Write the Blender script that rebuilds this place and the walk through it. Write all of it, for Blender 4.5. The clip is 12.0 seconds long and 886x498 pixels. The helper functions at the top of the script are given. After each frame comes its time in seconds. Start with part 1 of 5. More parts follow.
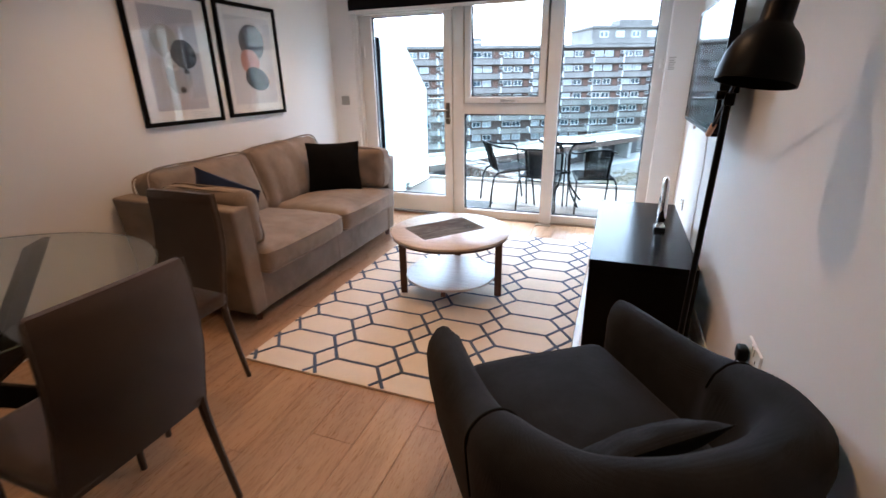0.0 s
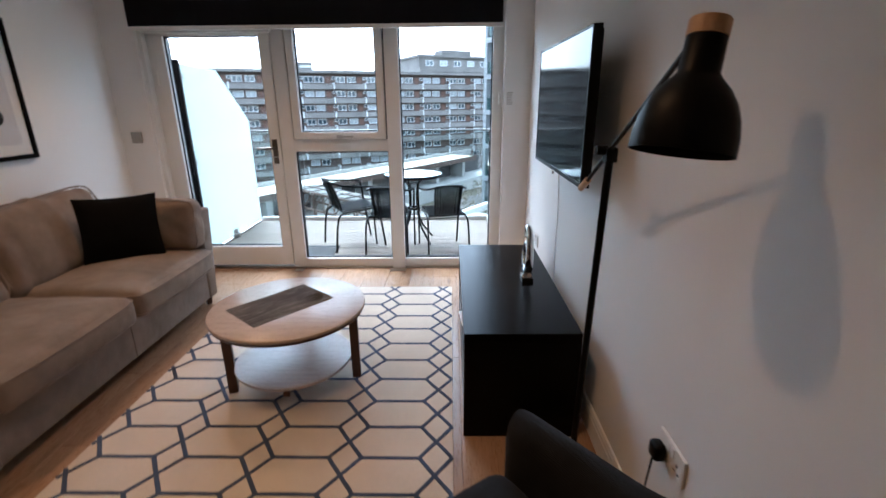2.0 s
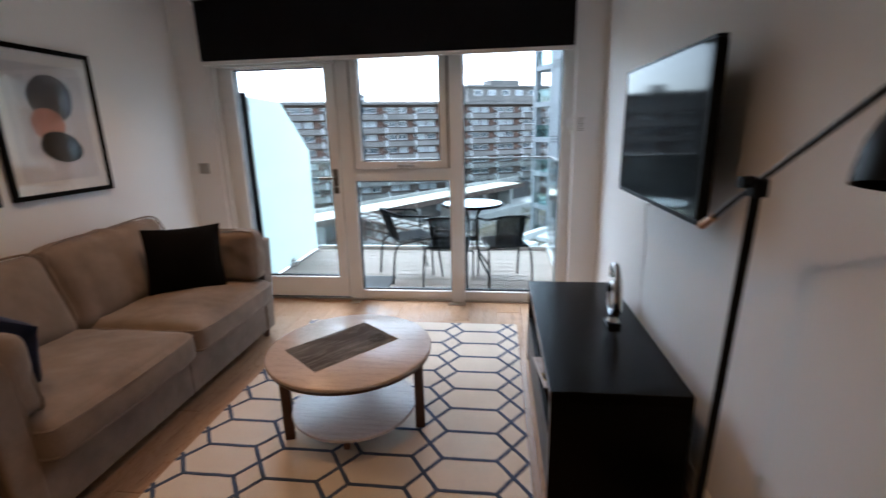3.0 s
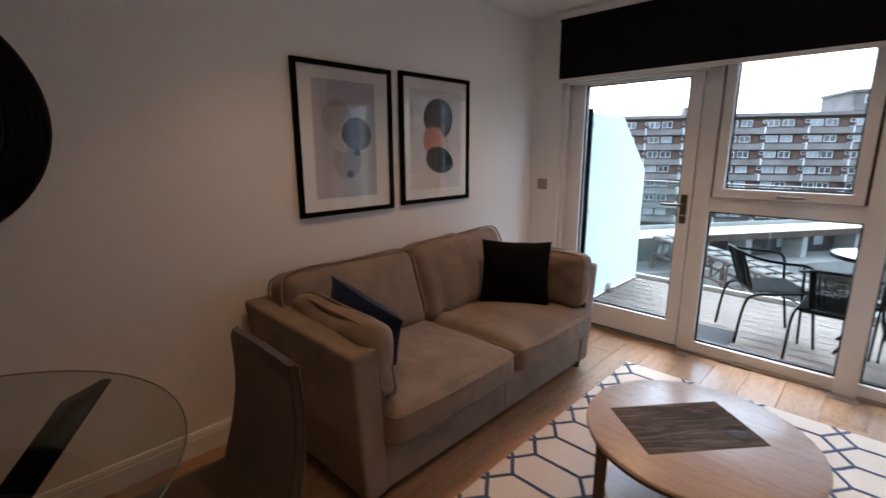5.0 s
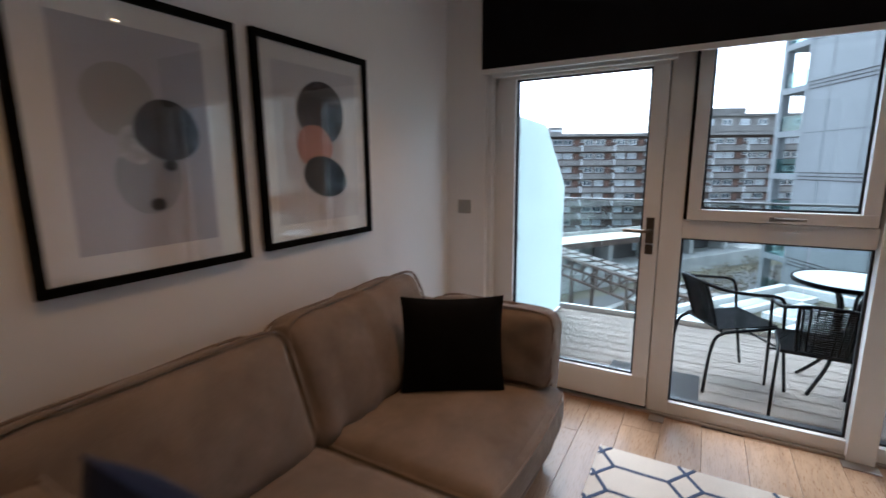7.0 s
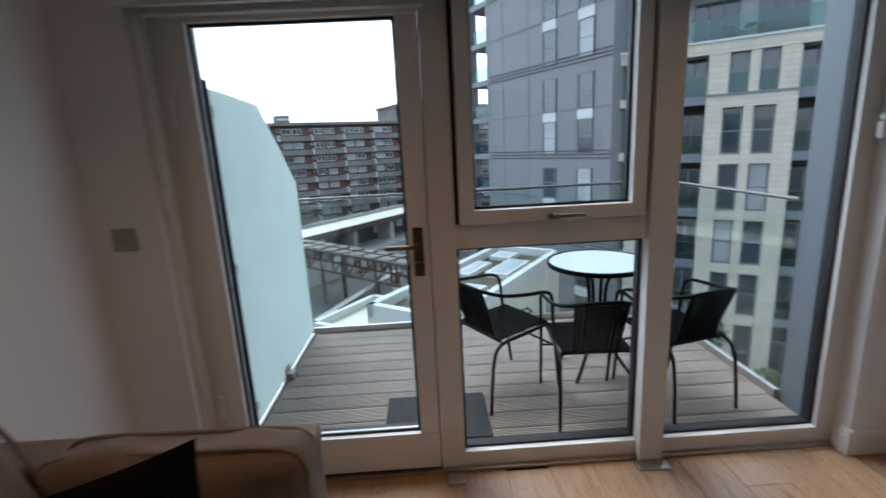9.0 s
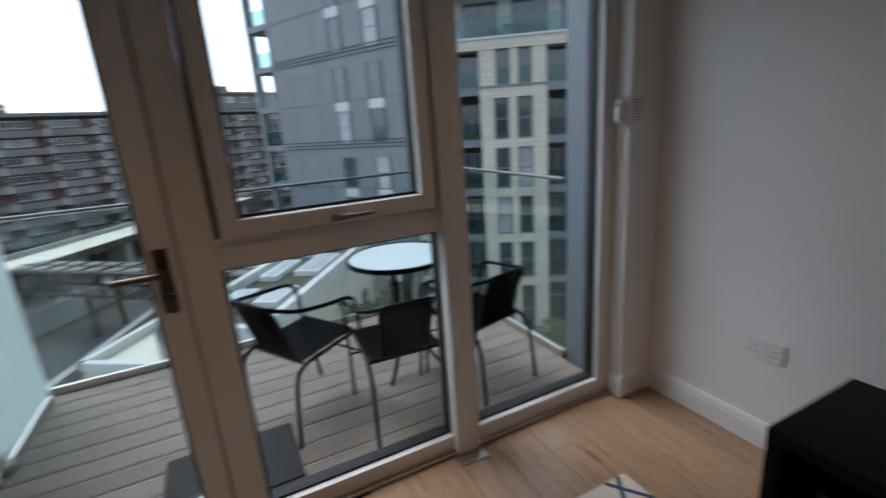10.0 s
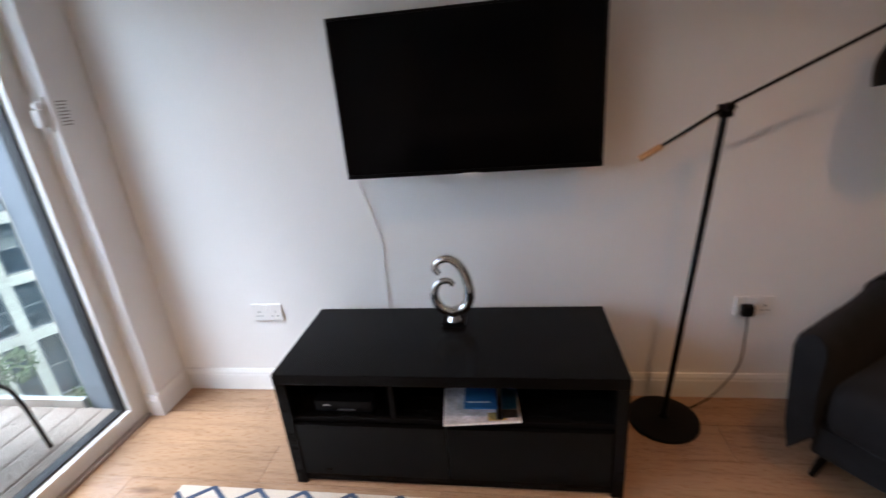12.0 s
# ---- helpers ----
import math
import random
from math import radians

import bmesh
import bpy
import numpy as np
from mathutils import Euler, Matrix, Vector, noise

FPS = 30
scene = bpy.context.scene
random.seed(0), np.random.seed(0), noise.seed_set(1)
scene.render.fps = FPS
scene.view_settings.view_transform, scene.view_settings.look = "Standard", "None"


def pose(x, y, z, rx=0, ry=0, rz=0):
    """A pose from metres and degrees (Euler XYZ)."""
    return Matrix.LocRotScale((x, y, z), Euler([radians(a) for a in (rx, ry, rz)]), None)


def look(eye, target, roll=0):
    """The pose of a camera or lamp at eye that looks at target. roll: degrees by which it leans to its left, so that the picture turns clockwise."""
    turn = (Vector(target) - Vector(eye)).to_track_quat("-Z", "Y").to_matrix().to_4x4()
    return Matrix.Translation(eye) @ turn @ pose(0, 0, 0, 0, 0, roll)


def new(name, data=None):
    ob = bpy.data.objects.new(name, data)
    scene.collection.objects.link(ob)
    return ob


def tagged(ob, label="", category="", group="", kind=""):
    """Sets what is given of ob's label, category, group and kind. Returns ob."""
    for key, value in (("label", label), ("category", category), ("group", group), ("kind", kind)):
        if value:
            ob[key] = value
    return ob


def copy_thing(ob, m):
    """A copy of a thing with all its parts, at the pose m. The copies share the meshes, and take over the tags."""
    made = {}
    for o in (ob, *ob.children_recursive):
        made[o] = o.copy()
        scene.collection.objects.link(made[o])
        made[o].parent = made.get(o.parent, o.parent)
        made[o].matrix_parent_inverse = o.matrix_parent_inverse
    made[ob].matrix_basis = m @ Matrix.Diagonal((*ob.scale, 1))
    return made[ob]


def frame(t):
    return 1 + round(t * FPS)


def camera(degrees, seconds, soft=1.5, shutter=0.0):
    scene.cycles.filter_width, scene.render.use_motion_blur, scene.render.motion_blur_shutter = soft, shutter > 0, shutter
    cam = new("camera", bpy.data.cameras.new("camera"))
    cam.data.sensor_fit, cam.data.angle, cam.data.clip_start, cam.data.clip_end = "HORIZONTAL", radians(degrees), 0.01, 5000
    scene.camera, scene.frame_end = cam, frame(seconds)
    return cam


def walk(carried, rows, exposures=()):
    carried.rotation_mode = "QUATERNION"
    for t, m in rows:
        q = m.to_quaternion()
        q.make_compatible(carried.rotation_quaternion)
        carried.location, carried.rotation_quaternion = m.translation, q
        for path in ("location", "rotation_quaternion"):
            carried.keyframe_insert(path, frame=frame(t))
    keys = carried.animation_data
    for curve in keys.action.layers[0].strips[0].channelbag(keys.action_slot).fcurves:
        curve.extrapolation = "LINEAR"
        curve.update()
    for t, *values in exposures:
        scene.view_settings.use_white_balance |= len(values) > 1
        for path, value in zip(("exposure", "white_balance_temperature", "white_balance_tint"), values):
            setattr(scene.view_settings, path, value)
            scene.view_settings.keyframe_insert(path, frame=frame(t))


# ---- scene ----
cam = camera(88.3, 12.0, shutter=0.6)
PATH = [
    (0, (2.777, -4.37, 1.34), (2.114, -2.617, 0.642), -1.0),
    (0.5, (2.739, -4.245, 1.348), (2.184, -2.455, 0.649), -1.2),
    (1, (2.736, -4.07, 1.365), (2.299, -2.234, 0.702), -1.0),
    (1.5, (2.737, -3.965, 1.382), (2.492, -2.088, 0.736), -0.3),
    (2, (2.662, -3.85, 1.41), (2.626, -1.948, 0.794), -0.5),
    (2.5, (2.55, -3.776, 1.424), (2.549, -1.85, 0.886), -2.3),
    (3, (2.523, -3.65, 1.405), (2.286, -1.729, 0.903), -1.4),
    (3.5, (2.48, -3.529, 1.405), (1.881, -1.679, 0.938), -1.0),
    (3.7, (2.473, -3.5, 1.392), (1.704, -1.704, 0.964), -1.0),
    (5.3, (2.122, -3.422, 1.44), (0.741, -2.043, 1.005), -0.2),
    (5.5, (2.057, -3.392, 1.432), (0.695, -1.993, 1.003), 0.0),
    (6, (1.842, -3.248, 1.428), (0.534, -1.787, 1.033), -0.0),
    (6.5, (1.646, -3.03, 1.422), (0.494, -1.441, 1.036), -0.7),
    (6.7, (1.57, -2.902, 1.41), (0.478, -1.269, 1.034), -0.4),
    (8.3, (1.145, -2.071, 1.43), (0.9, -0.122, 1.055), -3.3),
    (8.5, (1.173, -1.993, 1.436), (1.02, -0.036, 1.053), -3.0),
    (9, (1.257, -1.824, 1.431), (1.318, 0.127, 0.994), -2.9),
    (9.5, (1.329, -1.694, 1.419), (1.691, 0.208, 0.92), -3.5),
    (10, (1.4, -1.592, 1.424), (2.238, 0.146, 0.897), -4.1),
    (10.5, (1.473, -1.582, 1.419), (2.764, -0.162, 0.855), -4.6),
    (11, (1.507, -1.646, 1.409), (3.126, -0.637, 0.808), -4.9),
    (11.5, (1.463, -1.67, 1.438), (3.266, -1.123, 0.771), -4.5),
    (12, (1.463, -1.824, 1.439), (3.31, -1.524, 0.734), -5.0),
]
EXPOSE = [(0.0, 3.8, 5150, 8), (1.5, 3.3, 5150, 8), (2.5, 2.85, 5250, 8), (3.7, 2.78, 5350, 9), (5.3, 2.75, 5450, 12), (6.7, 2.45, 5300, 9), (8.3, 2.15, 5500, 11), (9.0, 1.62, 5550, 11), (9.5, 1.25, 5600, 11), (10.0, 1.2, 5650, 11), (10.5, 1.7, 5700, 11), (11.0, 2.05, 5650, 11), (11.5, 2.85, 5600, 11), (12.0, 3.1, 5500, 12)]
walk(cam, [(t, look(eye, target, roll)) for t, eye, target, roll in PATH], EXPOSE)

# ---- world and light ----
world = bpy.data.worlds.new("overcast_sky")
scene.world = world
world.use_nodes = True
wn, wl = world.node_tree.nodes, world.node_tree.links
wn.clear()
sky = wn.new("ShaderNodeTexSky")
sky.sky_type, sky.sun_disc = "NISHITA", False
sky.sun_elevation, sky.sun_rotation = radians(58), radians(-32)
sky.air_density, sky.dust_density, sky.ozone_density = 1.0, 1.5, 1.0
grey_sky = wn.new("ShaderNodeHueSaturation")
grey_sky.inputs["Saturation"].default_value = 0.28
bg = wn.new("ShaderNodeBackground")
bg.inputs["Strength"].default_value = 0.15
wout = wn.new("ShaderNodeOutputWorld")
wl.new(sky.outputs[0], grey_sky.inputs["Color"])
wl.new(grey_sky.outputs[0], bg.inputs["Color"])
wl.new(bg.outputs[0], wout.inputs["Surface"])

sun_data = bpy.data.lights.new("sun", "SUN")
sun_data.energy, sun_data.angle, sun_data.color = 0.6, radians(25), (1.0, 0.97, 0.93)
sun = new("sun", sun_data)
sun.matrix_world = look((-14, 22, 42), (0, 0, 0))

DOWNLIGHTS = [(2.3, -0.85, 3.0), (2.25, -2.75, 4.2), (0.9, -1.0, 5.5), (0.8, -2.4, 3.6), (1.95, -3.9, 3.6)]     # x, y, watts
CEIL = 2.44


# ---- materials ----
def nodes_of(name):
    m = bpy.data.materials.new(name)
    m.use_nodes = True
    n, l = m.node_tree.nodes, m.node_tree.links
    return m, n, l, n["Principled BSDF"]


def coords(n, l, stretch=(1, 1, 1), per_object=False):
    tc = n.new("ShaderNodeTexCoord")
    mp = n.new("ShaderNodeMapping")
    mp.inputs["Scale"].default_value = stretch
    l.new(tc.outputs["Object"], mp.inputs["Vector"])
    if per_object:
        oi = n.new("ShaderNodeObjectInfo")
        mul = n.new("ShaderNodeMath")
        mul.operation, mul.inputs[1].default_value = "MULTIPLY", 37.0
        l.new(oi.outputs["Random"], mul.inputs[0])
        l.new(mul.outputs[0], mp.inputs["Location"])
    return mp.outputs["Vector"]


def noise_tex(n, l, vec, scale, detail=4.0, rough=0.55):
    t = n.new("ShaderNodeTexNoise")
    t.inputs["Scale"].default_value, t.inputs["Detail"].default_value, t.inputs["Roughness"].default_value = scale, detail, rough
    l.new(vec, t.inputs["Vector"])
    return t.outputs["Fac"]


def ramp(n, l, fac, stops):
    r = n.new("ShaderNodeValToRGB")
    e = r.color_ramp.elements
    while len(e) < len(stops):
        e.new(0.5)
    for k, (p, c) in enumerate(stops):
        e[k].position, e[k].color = p, (*c, 1)
    l.new(fac, r.inputs["Fac"])
    return r.outputs["Color"]


def mixed(n, l, a, b, fac, mode="MIX"):
    x = n.new("ShaderNodeMix")
    x.data_type, x.blend_type = "RGBA", mode
    if isinstance(fac, float):
        x.inputs["Factor"].default_value = fac
    else:
        l.new(fac, x.inputs["Factor"])
    for s, v in ((6, a), (7, b)):
        if isinstance(v, tuple):
            x.inputs[s].default_value = (*v, 1)
        else:
            l.new(v, x.inputs[s])
    return x.outputs[2]


def bumped(n, l, bsdf, height, strength, dist=0.002):
    b = n.new("ShaderNodeBump")
    b.inputs["Strength"].default_value, b.inputs["Distance"].default_value = strength, dist
    l.new(height, b.inputs["Height"])
    l.new(b.outputs[0], bsdf.inputs["Normal"])


def shade(c, k):
    return tuple(min(1.0, v * k) for v in c)


def plain(name, col, rough=0.5, metal=0.0, var=0.08, big=2.5, fine=90.0, bump=0.15, dist=0.001, coat=0.0, stretch=(1, 1, 1), spec=0.5):
    """Paint, plaster, metal, plastic, concrete: two scales of tone and a fine relief."""
    m, n, l, b = nodes_of(name)
    v = coords(n, l, stretch)
    large = ramp(n, l, noise_tex(n, l, v, big), [(0.3, shade(col, 1 - var)), (0.7, shade(col, 1 + var))])
    f = noise_tex(n, l, v, fine, 3.0)
    small = ramp(n, l, f, [(0.3, shade((1, 1, 1), 1 - var)), (0.7, (1, 1, 1))])
    l.new(mixed(n, l, large, small, 1.0, "MULTIPLY"), b.inputs["Base Color"])
    rr = n.new("ShaderNodeMapRange")
    rr.inputs["To Min"].default_value, rr.inputs["To Max"].default_value = max(0.02, rough - 0.07), min(1.0, rough + 0.07)
    l.new(noise_tex(n, l, v, big * 4), rr.inputs["Value"])
    l.new(rr.outputs[0], b.inputs["Roughness"])
    b.inputs["Metallic"].default_value = metal
    b.inputs["Coat Weight"].default_value = coat
    b.inputs["Specular IOR Level"].default_value = spec
    if bump:
        bumped(n, l, b, f, bump, dist)
    return m


def cloth(name, col, weave=900.0, var=0.14, sheen=0.2, bump=0.5, crumple=0.0):
    """Woven upholstery: crossed threads, mottled tone."""
    m, n, l, b = nodes_of(name)
    v = coords(n, l)
    w1 = n.new("ShaderNodeTexWave")
    w2 = n.new("ShaderNodeTexWave")
    for w, d in ((w1, "X"), (w2, "Z")):
        w.bands_direction = d
        w.inputs["Scale"].default_value, w.inputs["Distortion"].default_value, w.inputs["Detail Scale"].default_value = weave / 6.28, 2.0, 3.0
        l.new(v, w.inputs["Vector"])
    thread = mixed(n, l, w1.outputs["Color"], w2.outputs["Color"], 0.5)
    tone = ramp(n, l, noise_tex(n, l, v, 5.0), [(0.3, shade(col, 1 - var)), (0.7, shade(col, 1 + var))])
    speck = ramp(n, l, noise_tex(n, l, v, 420.0, 2.0), [(0.3, (0.72, 0.72, 0.72)), (0.7, (1, 1, 1))])
    l.new(mixed(n, l, tone, speck, 1.0, "MULTIPLY"), b.inputs["Base Color"])
    b.inputs["Roughness"].default_value = 0.92
    b.inputs["Sheen Weight"].default_value = sheen
    b.inputs["Specular IOR Level"].default_value = 0.12
    bumped(n, l, b, thread, bump, 0.0006)
    if crumple:
        fold = n.new("ShaderNodeBump")
        fold.inputs["Strength"].default_value, fold.inputs["Distance"].default_value = crumple, 0.03
        l.new(noise_tex(n, l, v, 6.5, 3.0, 0.5), fold.inputs["Height"])
        l.new(fold.outputs["Normal"], b.inputs["Normal"].links[0].from_node.inputs["Normal"])
    return m


def wood(name, light, dark, stretch, rough=0.45, per_object=False, knots=True, bump=0.2, spread=0.25, spec=0.5):
    m, n, l, b = nodes_of(name)
    v = coords(n, l, stretch, per_object)
    grain = noise_tex(n, l, v, 6.0, 8.0, 0.65)
    col = ramp(n, l, grain, [(0.25, dark), (0.5, shade(light, 0.9)), (0.75, light)])
    fine = noise_tex(n, l, v, 45.0, 4.0, 0.7)
    col = mixed(n, l, col, ramp(n, l, fine, [(0.3, (0.8, 0.78, 0.76)), (0.6, (1, 1, 1))]), 0.7, "MULTIPLY")
    if knots:
        vo = n.new("ShaderNodeTexVoronoi")
        vo.inputs["Scale"].default_value = 2.6
        sep = coords(n, l, (stretch[0] * 0.42, stretch[1] * 0.9, stretch[2] * 0.5), per_object)
        l.new(sep, vo.inputs["Vector"])
        col = mixed(n, l, col, ramp(n, l, vo.outputs["Distance"], [(0.02, (0.35, 0.25, 0.18)), (0.11, (1, 1, 1))]), 0.75, "MULTIPLY")
    if per_object:
        oi = n.new("ShaderNodeObjectInfo")
        tone = ramp(n, l, oi.outputs["Random"], [(0.0, (1 - spread, 1 - spread, 1 - spread)), (1.0, (1, 1, 1))])
        col = mixed(n, l, col, tone, 1.0, "MULTIPLY")
    l.new(col, b.inputs["Base Color"])
    rr = n.new("ShaderNodeMapRange")
    rr.inputs["To Min"].default_value, rr.inputs["To Max"].default_value = rough - 0.08, rough + 0.1
    b.inputs["Specular IOR Level"].default_value = spec
    l.new(fine, rr.inputs["Value"])
    l.new(rr.outputs[0], b.inputs["Roughness"])
    bumped(n, l, b, fine, bump, 0.0006)
    return m


def glass(name, tint=(1, 1, 1), rough=0.0, gloss=1.0):
    """A thin pane: clear with a mirror sheen at grazing angles."""
    m, n, l, b = nodes_of(name)
    n.remove(b)
    tr, gl, fr, mx = n.new("ShaderNodeBsdfTransparent"), n.new("ShaderNodeBsdfGlossy"), n.new("ShaderNodeLayerWeight"), n.new("ShaderNodeMixShader")
    tr.inputs["Color"].default_value = (*tint, 1)
    gl.inputs["Roughness"].default_value = rough
    power = n.new("ShaderNodeMath")
    power.operation, power.inputs[1].default_value = "POWER", 4.5
    rise = n.new("ShaderNodeMath")
    rise.operation, rise.inputs[1].default_value, rise.inputs[2].default_value = "MULTIPLY_ADD", 0.7 * gloss, 0.035 * gloss
    l.new(fr.outputs["Facing"], power.inputs[0])
    l.new(power.outputs[0], rise.inputs[0])
    l.new(rise.outputs[0], mx.inputs[0])
    l.new(tr.outputs[0], mx.inputs[1])
    l.new(gl.outputs[0], mx.inputs[2])
    l.new(mx.outputs[0], n["Material Output"].inputs["Surface"])
    return m


def frosted(name, col):
    m, n, l, b = nodes_of(name)
    n.remove(b)
    d, t, g, m1, m2 = (n.new("ShaderNodeBsdfDiffuse"), n.new("ShaderNodeBsdfTranslucent"), n.new("ShaderNodeBsdfGlossy"),
                       n.new("ShaderNodeMixShader"), n.new("ShaderNodeMixShader"))
    tone = ramp(n, l, noise_tex(n, l, coords(n, l), 3.0), [(0.3, shade(col, 0.94)), (0.7, col)])
    l.new(tone, d.inputs["Color"])
    l.new(tone, t.inputs["Color"])
    g.inputs["Roughness"].default_value = 0.25
    m1.inputs[0].default_value, m2.inputs[0].default_value = 0.6, 0.05
    l.new(d.outputs[0], m1.inputs[1])
    l.new(t.outputs[0], m1.inputs[2])
    l.new(m1.outputs[0], m2.inputs[1])
    l.new(g.outputs[0], m2.inputs[2])
    l.new(m2.outputs[0], n["Material Output"].inputs["Surface"])
    return m


def glow(name, col, power):
    m, n, l, b = nodes_of(name)
    b.inputs["Base Color"].default_value = (*col, 1)
    b.inputs["Emission Color"].default_value = (*col, 1)
    b.inputs["Emission Strength"].default_value = power
    return m


WALL = plain("white_emulsion", (0.82, 0.81, 0.79), 0.75, var=0.02, big=1.2, fine=260, bump=0.12, dist=0.0006)
CEILING = plain("ceiling_paint", (0.82, 0.82, 0.80), 0.85, var=0.012, big=1.0, fine=200, bump=0.08, dist=0.0005)
GLOSSWHITE = plain("white_satin_wood_paint", (0.80, 0.80, 0.78), 0.35, var=0.02, big=5, fine=160, bump=0.06, dist=0.0004)
UPVC = plain("white_coated_aluminium", (0.78, 0.78, 0.76), 0.38, var=0.025, big=6, fine=200, bump=0.05, dist=0.0003)
GASKET = plain("black_rubber_gasket", (0.012, 0.012, 0.013), 0.6, var=0.2)
OAK = wood("oak_laminate", (0.415, 0.26, 0.152), (0.24, 0.14, 0.077), (5.0, 0.55, 5.0), 0.28, True, spread=0.16)
DECKWOOD = wood("grey_composite_decking", (0.37, 0.31, 0.262), (0.295, 0.242, 0.205), (0.6, 6.0, 6.0), 0.7, True, knots=False, spread=0.2, bump=0.05)
WALNUT = wood("dark_walnut", (0.075, 0.027, 0.014), (0.032, 0.012, 0.007), (8, 8, 1.2), 0.35, knots=False)
TABLETOP = wood("pale_walnut_veneer", (0.60, 0.51, 0.455), (0.43, 0.345, 0.295), (1.1, 9.0, 9.0), 0.28, knots=False)
BEECH = wood("light_beech", (0.62, 0.36, 0.17), (0.45, 0.24, 0.10), (9, 9, 1.5), 0.45, knots=False)
BLACKBROWN = wood("black_brown_foil", (0.005, 0.0048, 0.0048), (0.003, 0.003, 0.003), (1.0, 9.0, 9.0), 0.2, knots=False, bump=0.0, spec=0.07)
BLACKGLOSS = plain("black_gloss_front", (0.003, 0.003, 0.003), 0.3, var=0.1, bump=0.0, spec=0.1)
SOFA = cloth("taupe_sofa_cloth", (0.245, 0.195, 0.155), 1100, var=0.2, crumple=0.5)
PIPING = cloth("sofa_piping_cloth", (0.25, 0.20, 0.16), 1500)
BLACKCLOTH = cloth("black_velvet", (0.0035, 0.0035, 0.004), 1600, sheen=0.0)
NAVY = cloth("navy_velvet", (0.011, 0.020, 0.062), 1600, sheen=0.12)
CHARCOAL = cloth("charcoal_wool", (0.015, 0.0155, 0.0175), 700, var=0.4, sheen=0.03, bump=0.9)
CHAIRCLOTH = cloth("brown_grey_faux_suede", (0.052, 0.036, 0.029), 1500, sheen=0.25)
BLINDCLOTH = cloth("black_blackout_cloth", (0.010, 0.010, 0.013), 1800, sheen=0.0, bump=0.2)
MATWEAVE = cloth("grey_woven_vinyl", (0.20, 0.185, 0.175), 420, var=0.25, sheen=0.0, bump=0.9)
MATSTRAND = cloth("charcoal_vinyl_strand", (0.13, 0.12, 0.112), 420, var=0.4, sheen=0.0, bump=0.6)
RUGWOOL = cloth("cream_rug_wool", (0.74, 0.66, 0.56), 520, var=0.05, sheen=0.3, bump=1.0)
RUGBLUE = cloth("slate_blue_rug_wool", (0.06, 0.09, 0.165), 520, var=0.25, sheen=0.2, bump=1.0)
BLACKMETAL = plain("matt_black_metal", (0.004, 0.004, 0.0045), 0.42, 0.0, var=0.15, bump=0.08, spec=0.1)
BLACKPLASTIC = plain("black_plastic", (0.003, 0.003, 0.0035), 0.35, var=0.1, bump=0.05, spec=0.1)
SCREEN = plain("dark_screen", (0.002, 0.002, 0.0025), 0.06, var=0.0, bump=0.0, spec=0.07)
CHROME = plain("polished_chrome", (0.60, 0.59, 0.58), 0.06, 1.0, var=0.03, bump=0.0)
STEEL = plain("brushed_steel", (0.50, 0.48, 0.45), 0.30, 1.0, var=0.05, bump=0.1)
WHITEPLASTIC = plain("white_plastic", (0.78, 0.78, 0.76), 0.35, var=0.02, bump=0.03)
GREYPLATE = plain("grey_metal_plate", (0.36, 0.34, 0.31), 0.4, 0.6, var=0.05)
PAPER = plain("white_paper", (0.82, 0.81, 0.79), 0.7, var=0.02, bump=0.05)
PANE = glass("window_glass", (0.95, 0.975, 0.965), gloss=0.7)
TABLEGLASS = glass("table_glass", (0.86, 0.89, 0.87))
PICGLASS = glass("picture_glass", (0.985, 0.985, 0.985), gloss=1.7)
BALGLASS = glass("balustrade_glass", (0.925, 0.965, 0.955), gloss=1.5)
FROST = frosted("frosted_screen_glass", (0.80, 0.87, 0.835))
ICEGLASS = plain("textured_table_glass", (0.62, 0.70, 0.70), 0.16, var=0.05, big=10, fine=160, bump=0.3)
MIRROR = plain("mirror_silver", (0.86, 0.86, 0.86), 0.03, 1.0, var=0.0, bump=0.0)
RATTAN = plain("black_rattan", (0.004, 0.0043, 0.0055), 0.55, var=0.3, fine=300, bump=0.3, spec=0.02)
CHAIRTUBE = plain("black_powder_coat", (0.005, 0.0055, 0.0065), 0.4, var=0.2, bump=0.08, spec=0.07)
BRONZE = plain("bronze_steel", (0.16, 0.135, 0.11), 0.32, 0.9, var=0.08, bump=0.05)
RAILSTEEL = plain("dull_grey_rail_steel", (0.17, 0.17, 0.165), 0.42, 0.8, var=0.06, bump=0.05)
DARKFRAME = plain("dark_grey_outer_frame", (0.02, 0.021, 0.023), 0.5, var=0.15, spec=0.3)
COASTER = glass("clear_coaster", (0.86, 0.86, 0.85), gloss=0.12)
CLADDING = plain("blue_grey_metal_cladding", (0.17, 0.19, 0.215), 0.5, 0.1, var=0.06, big=1.2)
RUBBERMAT = plain("black_rubber_mat", (0.015, 0.015, 0.016), 0.8, var=0.3, fine=200, bump=0.6, dist=0.003)


# ---- mesh helpers ----
def finish(name, bm, mat, smooth=False):
    bmesh.ops.recalc_face_normals(bm, faces=bm.faces)
    me = bpy.data.meshes.new(name)
    bm.to_mesh(me)
    bm.free()
    if smooth:
        me.polygons.foreach_set("use_smooth", [True] * len(me.polygons))
        me.set_sharp_from_angle(angle=radians(40))
    for m in (mat if isinstance(mat, (list, tuple)) else [mat]):
        me.materials.append(m)
    return me


def part(name, bm, mat, parent=None, label="", smooth=False):
    ob = new(name, finish(name, bm, mat, smooth))
    if parent is not None:
        ob.parent = parent
    return tagged(ob, label)


